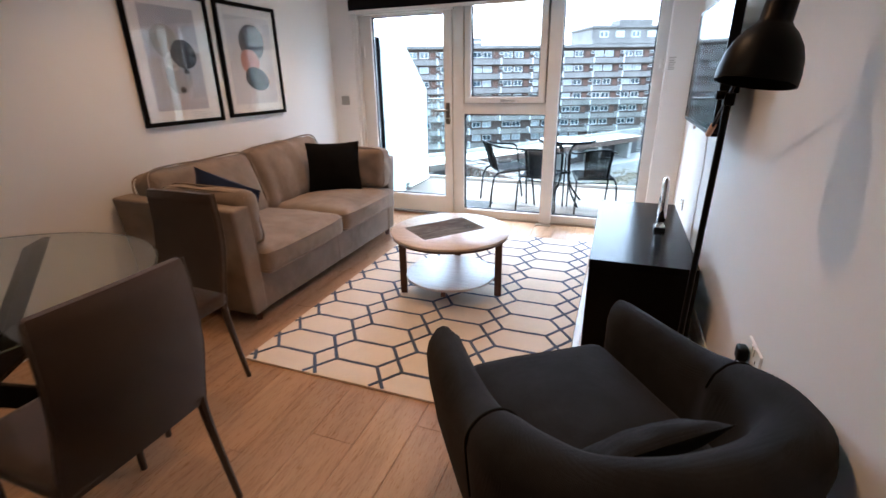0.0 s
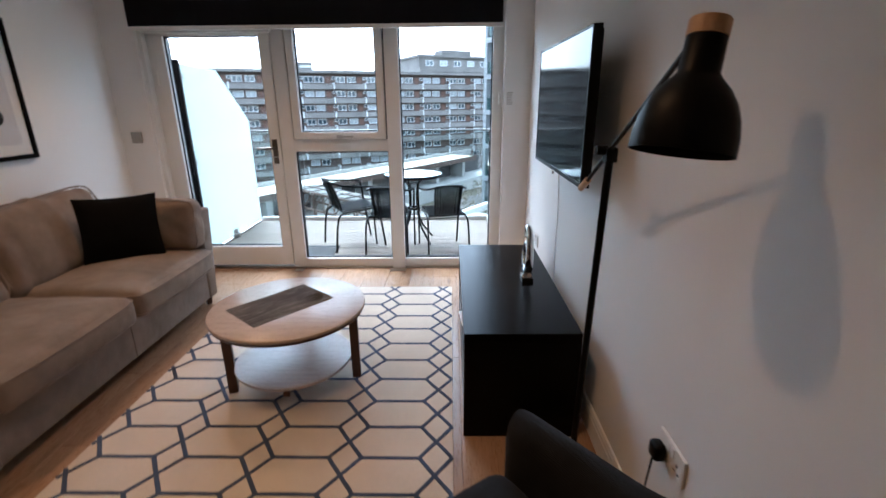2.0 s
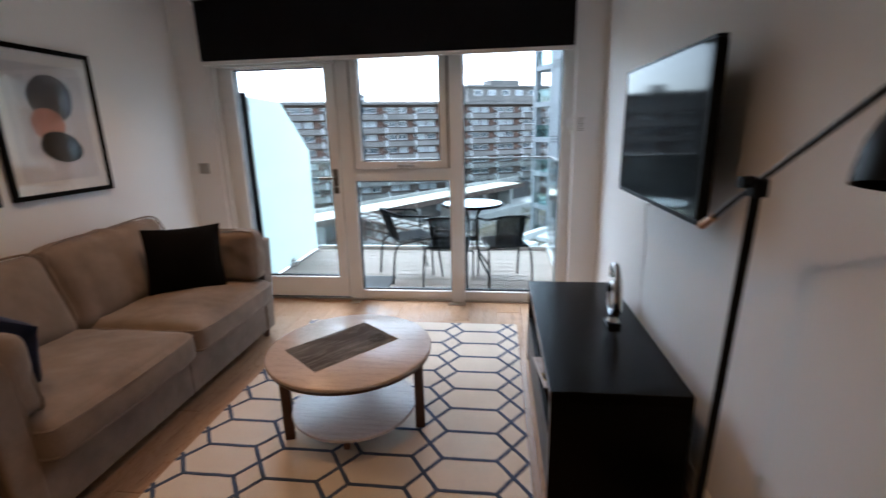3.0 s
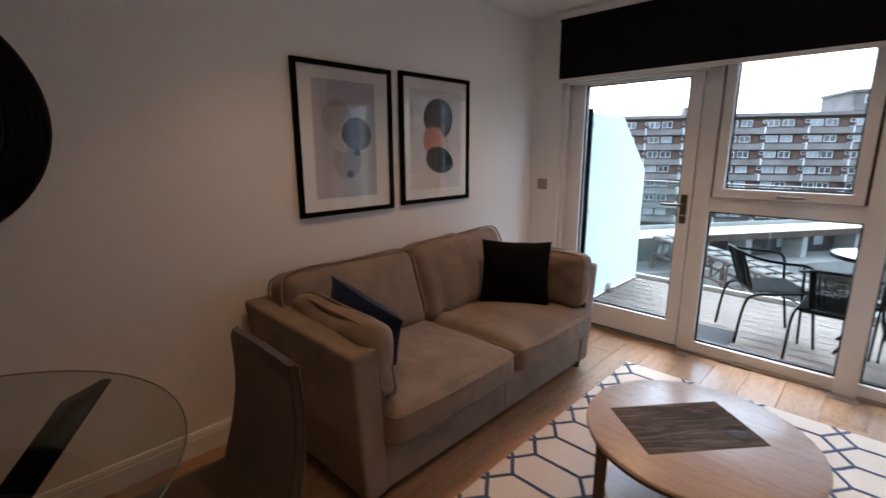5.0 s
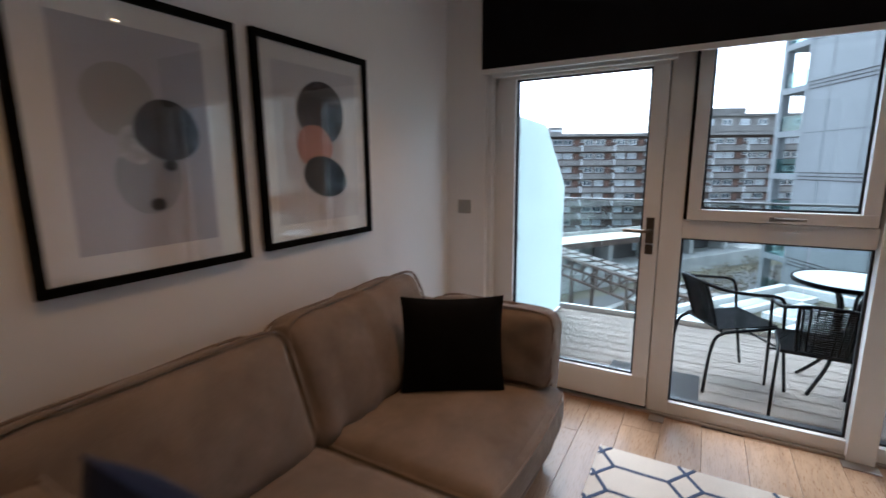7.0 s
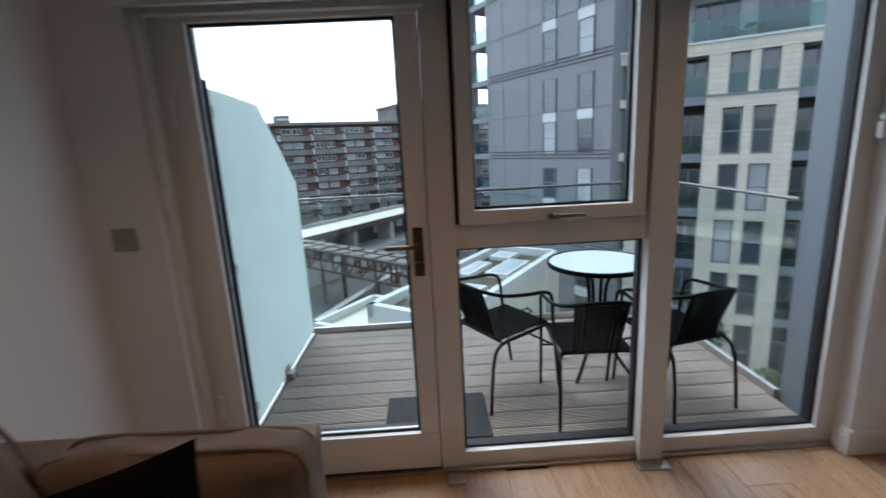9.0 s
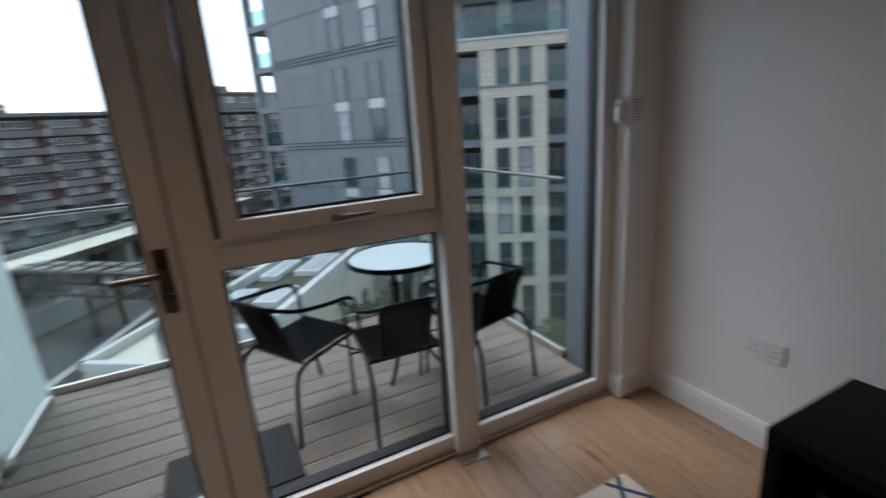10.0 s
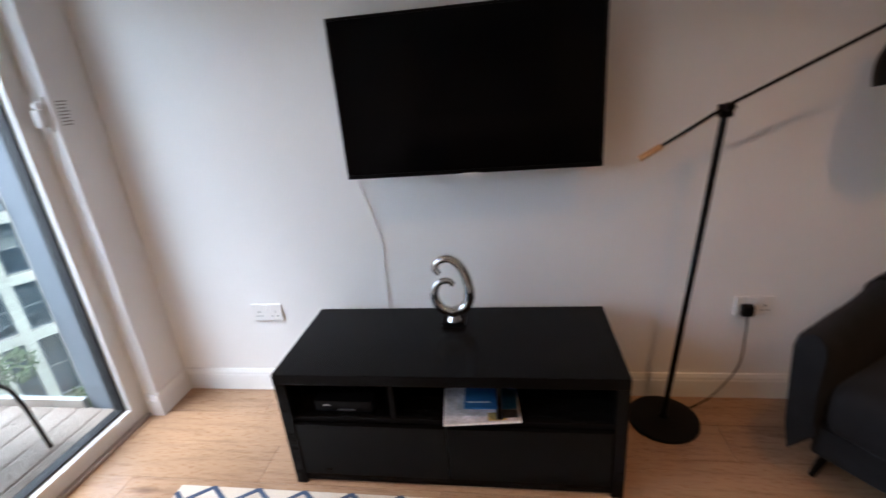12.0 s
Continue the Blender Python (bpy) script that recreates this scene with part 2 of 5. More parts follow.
def thing(name, label, category, at=(0, 0, 0), rz=0.0, group="", kind=""):
    e = new(name)
    e.empty_display_size = 0.1
    e.matrix_basis = pose(at[0], at[1], at[2], 0, 0, rz)
    return tagged(e, label, category, group, kind)


def single(name, bm, mat, label, category="", group="", kind="", smooth=False):
    return tagged(part(name, bm, mat, None, "", smooth), label, category, group, kind)


def box(lo, hi, bevel=0.0, seg=2, bm=None, turn=None):
    """A block from corner to corner, with rounded edges."""
    out = bm or bmesh.new()
    c = [(a + b) / 2 for a, b in zip(lo, hi)]
    s = [abs(b - a) for a, b in zip(lo, hi)]
    made = bmesh.ops.create_cube(out, size=1.0, matrix=Matrix.Diagonal((*s, 1)))["verts"]
    if bevel:
        edges = list({e for v in made for e in v.link_edges})
        made_f = bmesh.ops.bevel(out, geom=edges, offset=bevel, segments=seg, profile=0.7, affect="EDGES", clamp_overlap=True)
        made = list({v for f in made_f["faces"] for v in f.verts} | {v for v in made if v.is_valid})
    m = Matrix.Translation(c) @ (turn or Matrix.Identity(4))
    bmesh.ops.transform(out, matrix=m, verts=made)
    return out


def prism(poly, lo, hi, axis="z", bevel=0.0, seg=2):
    """A plane outline pushed along an axis."""
    bm = bmesh.new()
    def place(a, b, h):
        return {"z": (a, b, h), "x": (h, a, b), "y": (a, h, b)}[axis]
    v0 = [bm.verts.new(place(a, b, lo)) for a, b in poly]
    v1 = [bm.verts.new(place(a, b, hi)) for a, b in poly]
    k = len(poly)
    bm.faces.new(v0[::-1])
    bm.faces.new(v1)
    for i in range(k):
        bm.faces.new((v0[i], v0[(i + 1) % k], v1[(i + 1) % k], v1[i]))
    if bevel:
        bmesh.ops.bevel(bm, geom=list(bm.edges), offset=bevel, segments=seg, profile=0.7, affect="EDGES", clamp_overlap=True)
    return bm


def soft_box(size, r, n=12, crown=0.0, front=0.0, wrinkle=0.0, seed=0.0, scale=(6, 6, 6)):
    """A stuffed block: rounded edges, swollen top (z) and front (x), creased cloth. Centred on its base."""
    bm = bmesh.new()
    bmesh.ops.create_cube(bm, size=2.0)
    bmesh.ops.subdivide_edges(bm, edges=list(bm.edges), cuts=n, use_grid_fill=True)
    h = [s / 2 for s in size]
    for v in bm.verts:
        u = [math.sin(c * math.pi / 2) for c in v.co]
        q = Vector([a * b for a, b in zip(u, h)])
        core = Vector([max(-(b - r), min(b - r, a)) for a, b in zip(q, h)])
        d = q - core
        if d.length > 1e-9:
            q = core + d.normalized() * r
        q.z += crown * (1 - u[0] ** 2) * (1 - u[1] ** 2) * (1 if u[2] > 0 else -0.2)
        q.x += front * (1 - u[1] ** 2) * (1 - u[2] ** 2) * (1 if u[0] > 0 else -0.3)
        if wrinkle:
            p = Vector([a * b for a, b in zip(q, scale)]) + Vector((seed, seed * 1.7, 0))
            way = d.normalized() if d.length > 1e-9 else Vector((0, 0, 1 if u[2] > 0 else -1))
            q += way * wrinkle * (noise.noise(p) + 0.5 * noise.noise(p * 2.3))
        v.co = q + Vector((0, 0, h[2]))
    return bm


def pillow(w, hgt, t, n=18, seed=0.0, wrinkle=0.006):
    """A scatter cushion standing in the x-z plane, corners pulled to points, thick in the middle."""
    bm = bmesh.new()
    grid = {}
    for side in (1, -1):
        for i in range(n + 1):
            for j in range(n + 1):
                if side < 0 and (i in (0, n) or j in (0, n)):
                    grid[side, i, j] = grid[1, i, j]
                    continue
                u, v = 2 * i / n - 1, 2 * j / n - 1
                body = max(0.0, (1 - abs(u) ** 2.6) * (1 - abs(v) ** 2.6)) ** 0.55
                pull_u, pull_v = 1 - 0.07 * (1 - v * v), 1 - 0.07 * (1 - u * u)
                p = Vector((u * pull_u * w / 2, 0, v * pull_v * hgt / 2))
                off = side * t / 2 * body + wrinkle * noise.noise(Vector((u * 3 + seed, v * 3, side))) * body
                grid[side, i, j] = bm.verts.new(p + Vector((0, off, 0)))
    for side in (1, -1):
        for i in range(n):
            for j in range(n):
                q = [grid[side, i, j], grid[side, i + 1, j], grid[side, i + 1, j + 1], grid[side, i, j + 1]]
                bm.faces.new(q if side < 0 else q[::-1])
    return bm


def curve_through(pts, k=6, closed=False):
    """Points of a smooth line through pts."""
    P = [Vector(p) for p in pts]
    out, m = [], len(P)
    for i in range(m if closed else m - 1):
        a, b, c, d = (P[(i + o) % m] if closed else P[max(0, min(m - 1, i + o))] for o in (-1, 0, 1, 2))
        for s in range(k):
            t = s / k
            out.append(0.5 * (2 * b + (c - a) * t + (2 * a - 5 * b + 4 * c - d) * t * t + (3 * b - a - 3 * c + d) * t ** 3))
    if not closed:
        out.append(P[-1])
    return out


def tube(pts, r, seg=8, bm=None, closed=False, flat=1.0):
    """A round bar along a line; r may be a list."""
    bm = bm or bmesh.new()
    P = [Vector(p) for p in pts]
    rings, up = [], None
    for i, p in enumerate(P):
        if closed:
            d = (P[(i + 1) % len(P)] - P[i - 1]).normalized()
        else:
            d = (P[min(i + 1, len(P) - 1)] - P[max(i - 1, 0)]).normalized()
        if up is None:
            up = d.orthogonal().normalized()
        up = (up - d * up.dot(d)).normalized()
        side = d.cross(up)
        rr = r[i] if isinstance(r, (list, tuple)) else r
        rings.append([bm.verts.new(p + rr * (math.cos(a) * up * flat + math.sin(a) * side)) for a in (2 * math.pi * k / seg for k in range(seg))])
    for i in range(len(rings) if closed else len(rings) - 1):
        a, b = rings[i], rings[(i + 1) % len(rings)]
        for k in range(seg):
            bm.faces.new((a[k], a[(k + 1) % seg], b[(k + 1) % seg], b[k]))
    if not closed:
        bm.faces.new(rings[0][::-1])
        bm.faces.new(rings[-1])
    return bm


def lathe(profile, seg=32, bm=None, at=(0, 0, 0)):
    """A turned shape: (radius, height) pairs round the z axis."""
    bm = bm or bmesh.new()
    c = Vector(at)
    rings = []
    for r, z in profile:
        if r < 1e-6:
            rings.append([bm.verts.new(c + Vector((0, 0, z)))])
        else:
            rings.append([bm.verts.new(c + Vector((r * math.cos(2 * math.pi * k / seg), r * math.sin(2 * math.pi * k / seg), z))) for k in range(seg)])
    for a, b in zip(rings, rings[1:]):
        for k in range(seg):
            q = [a[k % len(a)], a[(k + 1) % len(a)], b[(k + 1) % len(b)], b[k % len(b)]]
            q = [x for i, x in enumerate(q) if x not in q[:i]]
            if len(q) > 2:
                bm.faces.new(q)
    return bm


def moved(bm, m):
    bmesh.ops.transform(bm, matrix=m, verts=bm.verts)
    return bm


def joined(*bms):
    out = bmesh.new()
    for b in bms:
        me = bpy.data.meshes.new("tmp")
        b.to_mesh(me)
        b.free()
        out.from_mesh(me)
        bpy.data.meshes.remove(me)
    return out


# ---- the room ----
W, BACK = 3.285, -7.2          # width of the room, its far end
NP = -0.10                     # face of the piers beside the window
WX0, WX1, WTOP = 0.265, 3.075, 2.12
floor = tagged(new("floor"), "oak laminate planks with knots", "floor", kind="structure")
single("wall_west", box((-0.2, BACK - 0.2, -0.1), (0, 0.12, CEIL)), WALL, "white painted plaster wall", "wall", kind="structure")
single("wall_east", box((W, BACK - 0.2, -0.1), (W + 0.2, 0.12, CEIL)), WALL, "white painted plaster wall", "wall", kind="structure")
# Unseen end wall, coloured dark so less light bounces back into the room.
single("wall_south", box((0, BACK - 0.2, -0.1), (W, BACK, CEIL)), plain("bounce_cutting_grey", (0.10, 0.10, 0.105), 0.7, var=0.05), "unseen end wall, dark grey to cut bounced light", "wall", kind="structure")
single("wall_north_pier_a", box((0, NP, -0.1), (WX0, 0.12, CEIL), 0.004), WALL, "narrow white plaster pier beside the balcony door", "wall", kind="structure")
single("wall_north_pier_b", box((WX1, NP, -0.1), (W, 0.12, CEIL), 0.004), WALL, "narrow white plaster pier beside the window", "wall", kind="structure")
single("wall_north_lintel", box((WX0, NP, WTOP), (WX1, 0.12, CEIL)), WALL, "white plaster lintel above the glazing", "wall", kind="structure")
single("ceiling", box((-0.2, BACK - 0.2, CEIL), (W + 0.2, 0.12, CEIL + 0.2)), CEILING, "plain white painted ceiling", "ceiling", kind="structure")
single("subfloor", box((0, BACK, -0.1), (W, 0.10, -0.012)), plain("grey_screed", (0.05, 0.035, 0.025), 0.9), "dark screed under the floorboards", "floor", kind="structure")


def skirting(a, b, inward, name="baseboard"):
    """A moulded board along a wall from a to b; inward: unit way into the room."""
    d = Vector((b[0] - a[0], b[1] - a[1], 0))
    n = Vector((*inward, 0))
    prof = [(0, 0), (0.016, 0), (0.016, 0.085), (0.013, 0.092), (0.013, 0.102), (0.007, 0.118), (0.0, 0.12)]
    bm = bmesh.new()
    ends = []
    for s in (Vector((*a, 0)), Vector((*b, 0))):
        ends.append([bm.verts.new(s + n * (p + 0.0005) + Vector((0, 0, z))) for p, z in prof])
    k = len(prof)
    for i in range(k):
        bm.faces.new((ends[0][i], ends[0][(i + 1) % k], ends[1][(i + 1) % k], ends[1][i]))
    bm.faces.new(ends[0][::-1])
    bm.faces.new(ends[1])
    return single(name, bm, GLOSSWHITE, "white moulded skirting board along the wall foot", "skirting", kind="structure")


skirting((0, BACK), (0, NP), (1, 0))
skirting((W, BACK), (W, NP), (-1, 0))
skirting((0.016, NP), (WX0 + 0.016, NP), (0, -1))
skirting((WX1 - 0.016, NP), (W - 0.016, NP), (0, -1))
skirting((WX1, NP - 0.016), (WX1, -0.03), (-1, 0))
skirting((WX0, NP - 0.016), (WX0, -0.03), (1, 0))

# ---- window and balcony door ----
FY0, FY1, GY = -0.02, 0.075, 0.03
window_1 = thing("window_1", "white aluminium window with a top-hung vent above a fixed pane", "window", kind="structure")
BAR = 0.004


def bar(name, x0, z0, x1, z1, parent, y0=FY0, y1=FY1, mat=None, bevel=BAR):
    if mat is None and y0 < GY < y1:
        part("outer_trim", box((x0 + 0.001, GY + 0.0002, z0), (x1 - 0.001, y1, z1)), DARKFRAME, parent, "dark outer frame")
        y1 = GY
    return part(name, box((x0, y0, z0), (x1, y1, z1), bevel), mat or UPVC, parent)


def pane(x0, z0, x1, z1, parent, y=GY):
    bm = box((x0 - 0.008, y - 0.012, z0 - 0.008), (x1 + 0.008, y + 0.012, z1 + 0.008))
    ob = part("pane", bm, PANE, parent, "clear double glazing")
    ob.visible_shadow = False
    t = 0.011
    g = joined(box((x0, y - 0.02, z0), (x1, y - 0.0125, z0 + t)), box((x0, y - 0.02, z1 - t), (x1, y - 0.0125, z1)),
               box((x0, y - 0.02, z0 + t), (x0 + t, y - 0.0125, z1 - t)), box((x1 - t, y - 0.02, z0 + t), (x1, y - 0.0125, z1 - t)))
    part("gasket", g, GASKET, parent, "black rubber gasket")


HEAD = 2.04
bar("window_frame", WX0, HEAD, WX1, WTOP, window_1)
bar("window_frame", WX0, 0.0, 0.345, HEAD, window_1)
part("jamb_liner", box((WX0 + 0.0005, -0.075, 0.0), (0.297, -0.0205, HEAD), 0.004), UPVC, window_1, "white liner beside the door frame")
bar("mullion", 1.262, 0.0, 1.368, HEAD, window_1)
bar("door_stop", 1.235, 0.0, 1.2618, HEAD, window_1, 0.052, 0.075, bevel=0.0)
bar("door_stop", 0.3452, 0.0, 0.372, HEAD, window_1, 0.052, 0.075, bevel=0.0)
bar("door_sill", 0.3722, 0.0, 1.2348, 0.045, window_1, 0.052, 0.075, bevel=0.0)
bar("mullion", 2.147, 0.0, 2.255, HEAD, window_1, FY0 - 0.035)
bar("window_frame", 2.992, 0.0, WX1, HEAD, window_1)
bar("window_sill", 1.368, 0.0, 2.147, 0.085, window_1)
bar("window_sill", 2.255, 0.0, 2.992, 0.085, window_1)
bar("transom", 1.368, 1.022, 2.147, 1.118, window_1)
pane(1.368, 0.085, 2.147, 1.022, window_1)
pane(2.255, 0.085, 2.992, HEAD, window_1)
vent = part("vent_sash", joined(box((1.385, -0.045, 1.123), (2.132, 0.012, 1.178), BAR), box((1.385, -0.045, 1.985), (2.132, 0.012, 2.035), BAR),
                                box((1.385, -0.045, 1.178), (1.445, 0.012, 1.985), BAR), box((2.074, -0.045, 1.178), (2.132, 0.012, 1.985), BAR)), UPVC, window_1)
part("outer_trim", joined(box((1.3685, 0.0122, 1.1185), (2.1465, 0.05, 1.177)), box((1.3685, 0.0122, 1.986), (2.1465, 0.05, 2.0395)),
                          box((1.3685, 0.0122, 1.177), (1.444, 0.05, 1.986)), box((2.075, 0.0122, 1.177), (2.1465, 0.05, 1.986))), DARKFRAME, vent, "dark outer frame")
pane(1.445, 1.178, 2.074, 1.985, vent, 0.015)
vh = joined(box((1.735, -0.062, 1.130), (1.785, -0.046, 1.156), 0.004), box((1.765, -0.085, 1.138), (1.875, -0.066, 1.152), 0.005), box((1.752, -0.085, 1.136), (1.772, -0.05, 1.154), 0.004))
part("handle", vh, STEEL, vent, "steel window handle")
# Flat white plate on the transom's face, no opening cut.
part("transom_plate", box((1.74, -0.024, 1.062), (1.88, -0.0205, 1.084)), WHITEPLASTIC, window_1)
for mx0, mx1 in ((1.285, 1.36), (2.125, 2.265)):
    part("foot_plate", box((mx0, -0.12, 0.0), (mx1, -0.056, 0.006), 0.002), STEEL, window_1, "small metal plate on the floor")
part("threshold_strip", box((WX0, -0.045, 0.0), (WX1, -0.0205, 0.016), 0.004), STEEL, window_1, "metal strip between floor and frame")

door_1 = thing("door_1", "closed white glazed balcony door with lever handle", "door", kind="structure")
DX0, DX1, DZ0, DZ1 = 0.35, 1.257, 0.03, 2.035
GX0, GX1, GZ0, GZ1 = 0.432, 1.176, 0.205, 1.905
for n_, a in (("bottom_rail", (DX0, DZ0, DX1, GZ0)), ("top_rail", (DX0, GZ1, DX1, DZ1)), ("stile", (DX0, GZ0, GX0, GZ1)), ("stile", (GX1, GZ0, DX1, GZ1))):
    bar(n_, *a, door_1, -0.035, 0.05)
pane(GX0, GZ0, GX1, GZ1, door_1, 0.01)
bar("door_closer", 0.30, 1.922, 1.285, 1.962, door_1, -0.075, -0.036)
hd = joined(box((1.195, -0.045, 0.985), (1.235, -0.0355, 1.125), 0.004), moved(lathe([(0.0, 0), (0.011, 0), (0.011, 0.045), (0, 0.045)], 14), pose(1.215, -0.036, 1.055, 90)),
            tube(curve_through([(1.215, -0.085, 1.055), (1.19, -0.089, 1.055), (1.085, -0.089, 1.055)], 5), 0.0095, 10))
part("door_handle", hd, BRONZE, door_1, "bronze-grey steel lever handle", True)
part("lock", joined(box((1.195, -0.046, 0.925), (1.235, -0.0355, 0.978), 0.005), box((1.211, -0.049, 0.938), (1.219, -0.046, 0.965))), BRONZE, door_1, "key lock plate")
part("hinge", box((0.338, -0.05, 0.35), (0.352, -0.036, 0.45), 0.003), UPVC, door_1)
part("hinge", box((0.338, -0.05, 1.55), (0.352, -0.036, 1.65), 0.003), UPVC, door_1)

# roller blind
blind = thing("roller_blind", "black blackout roller blind, partly lowered over the glazing", "blind", (1.655, -0.15, 1.955))
part("fabric", box((-1.392, -0.001, 0.0), (1.392, 0.001, 0.45)), BLINDCLOTH, blind)
part("bottom_bar", box((-1.392, -0.011, -0.026), (1.392, 0.011, 0.002), 0.005), WHITEPLASTIC, blind, "white bottom bar")
part("roller", moved(lathe([(0, -1.40), (0.027, -1.40), (0.027, 1.40), (0, 1.40)], 20), pose(0, 0.02, 0.435, 0, 90)), BLINDCLOTH, blind, smooth=True)
part("cassette", prism([(-0.04, 0.42), (-0.046, 0.46), (-0.03, 0.483), (0.046, 0.483), (0.046, 0.475), (-0.026, 0.475), (-0.036, 0.458), (-0.032, 0.42)], -1.41, 1.41, "x"), WHITEPLASTIC, blind, "white head rail")
part("bracket", moved(lathe([(0, 0), (0.045, 0), (0.045, 0.012), (0, 0.014)], 20), pose(-1.412, 0.0, 0.44, 0, 90)), WHITEPLASTIC, blind)
part("bracket", moved(lathe([(0, 0), (0.045, 0), (0.045, 0.012), (0, 0.014)], 20), pose(1.40, 0.0, 0.44, 0, 90)), WHITEPLASTIC, blind)
chain = thing("blind_chain", "thin white blind chain hanging beside the door", "chain", (0.285, -0.085, 1.35))
part("loop", joined(tube([(0, 0, 1.0), (0, 0, 0.0)], 0.002, 6), tube([(0.016, 0, 1.0), (0.016, 0, 0.0)], 0.002, 6), tube([(0, 0, 0), (0.008, 0, -0.015), (0.016, 0, 0)], 0.002, 6)), WHITEPLASTIC, chain)
part("safety_clip", box((-0.006, -0.008, -0.10), (0.022, 0.014, -0.02), 0.004), WHITEPLASTIC, chain)
part("warning_label", box((-0.006, 0.004, 0.0), (0.024, 0.006, 0.10)), PAPER, chain, "small printed warning tag")
sensor = thing("blind_control_unit", "small white wall clip with a printed warning label", "wall fitting", (3.075, -0.06, 1.36))
part("backplate", box((-0.012, -0.022, 0.0), (-0.0005, 0.022, 0.13), 0.003), WHITEPLASTIC, sensor)
part("clip", joined(box((-0.04, -0.016, 0.02), (-0.012, 0.016, 0.085), 0.006), moved(lathe([(0, 0), (0.014, 0), (0.014, 0.02), (0, 0.02)], 14), pose(-0.03, 0, 0.1, 90))), WHITEPLASTIC, sensor)
lab = part("label", box((0.015, -0.0415, 0.0), (0.075, -0.0405, 0.125)), PAPER, sensor, "white card with small grey print")
for k in range(8):
    part("print_line", box((0.021, -0.0425, 0.108 - 0.0125 * k), (0.069 - 0.006 * (k % 3), -0.0416, 0.113 - 0.0125 * k)), GREYPLATE, lab)

# ---- wall fittings ----
def wall_plate(name, label, w, h, at, rz, mat, gangs, category):
    """A plate on a wall, its face along local -y."""
    t = thing(name, label, category, at, rz)
    part("plate", box((-w / 2, -0.010, -h / 2), (w / 2, -0.0005, h / 2), 0.004), mat, t)
    for g in gangs:
        if g[0] == "rocker":
            part("rocker", box((g[1] - 0.009, -0.014, g[2] - 0.014), (g[1] + 0.009, -0.0102, g[2] + 0.014), 0.002), mat, t)
        else:
            for dx, dz, ww, hh in ((0, 0.011, 0.004, 0.009), (-0.011, -0.010, 0.008, 0.004), (0.011, -0.010, 0.008, 0.004)):
                part("pin_hole", box((g[1] + dx - ww / 2, -0.0115, g[2] + dz - hh / 2), (g[1] + dx + ww / 2, -0.0102, g[2] + dz + hh / 2)), GASKET, t)
    return t


wall_plate("light_switch", "square brushed grey blank switch plate", 0.086, 0.086, (0.125, NP, 1.15), 0, GREYPLATE, [("rocker", 0, 0)], "switch")
wall_plate("wall_socket", "white double wall socket above the skirting", 0.146, 0.086, (W, -0.648, 0.447), -90, WHITEPLASTIC,
           [("rocker", -0.012, 0.026), ("rocker", 0.012, 0.026), ("socket", -0.04, -0.008), ("socket", 0.04, -0.008)], "socket")
wall_plate("wall_socket", "white double wall socket with a black plug", 0.146, 0.086, (W, -2.80, 0.455), -90, WHITEPLASTIC,
           [("rocker", -0.012, 0.026), ("rocker", 0.012, 0.026), ("socket", 0.04, -0.008)], "socket")
plug = thing("plug", "black three-pin plug with its cable to the floor lamp", "plug", (W - 0.011, -2.765, 0.447), -90)
part("body", moved(soft_box((0.05, 0.036, 0.052), 0.012, 5), pose(0, -0.019, -0.026)), BLACKPLASTIC, plug, smooth=True)
part("cable", tube(curve_through([(0, -0.03, -0.024), (0.0, -0.036, -0.1), (-0.01, -0.045, -0.25), (-0.09, -0.05, -0.39), (-0.17, -0.07, -0.441), (-0.24, -0.10, -0.4435)], 6), 0.003, 6), BLACKPLASTIC, plug, smooth=True)

# ---- downlights ----
LAMPGLOW = glow("warm_lamp_glow", (1.0, 0.62, 0.32), 12.0)
for dx, dy, watts in DOWNLIGHTS:
    d = thing("ceiling_downlight", "small round recessed ceiling downlight, lit warm", "downlight", (dx, dy, CEIL), group="ceiling downlights")
    part("bezel", lathe([(0.030, -0.001), (0.046, -0.001), (0.045, -0.006), (0.034, -0.008), (0.030, -0.003)], 24), STEEL, d, smooth=True)
    part("bulb", lathe([(0.0, -0.002), (0.029, -0.002), (0.029, -0.001), (0, -0.001)], 20), LAMPGLOW, d)
    ld = bpy.data.lights.new("downlight_beam", "SPOT")
    ld.energy, ld.color, ld.spot_size, ld.spot_blend, ld.shadow_soft_size = watts, (1.0, 0.50, 0.20), radians(112), 1.0, 0.03
    lo = new("downlight_beam", ld)
    lo.matrix_world = look((dx, dy, CEIL - 0.02), (dx, dy, 0.0))

# ---- sofa ----
sofa = thing("sofa", "taupe cloth two-seat sofa with piped cushions and flared arms", "sofa", (0.0, -1.645, 0.0))
part("base", joined(box((0.10, -0.86, 0.065), (0.915, 0.86, 0.30), 0.02, 3)), SOFA, sofa, smooth=True)
part("front_seam", tube([(0.917, 0.0, 0.075), (0.917, 0.0, 0.295)], 0.003, 6), PIPING, sofa)
part("back", prism([(0.05, 0.10), (0.30, 0.10), (0.27, 0.63), (0.22, 0.665), (0.08, 0.665), (0.05, 0.63)], -0.83, 0.83, "y", 0.02), SOFA, sofa, smooth=True)


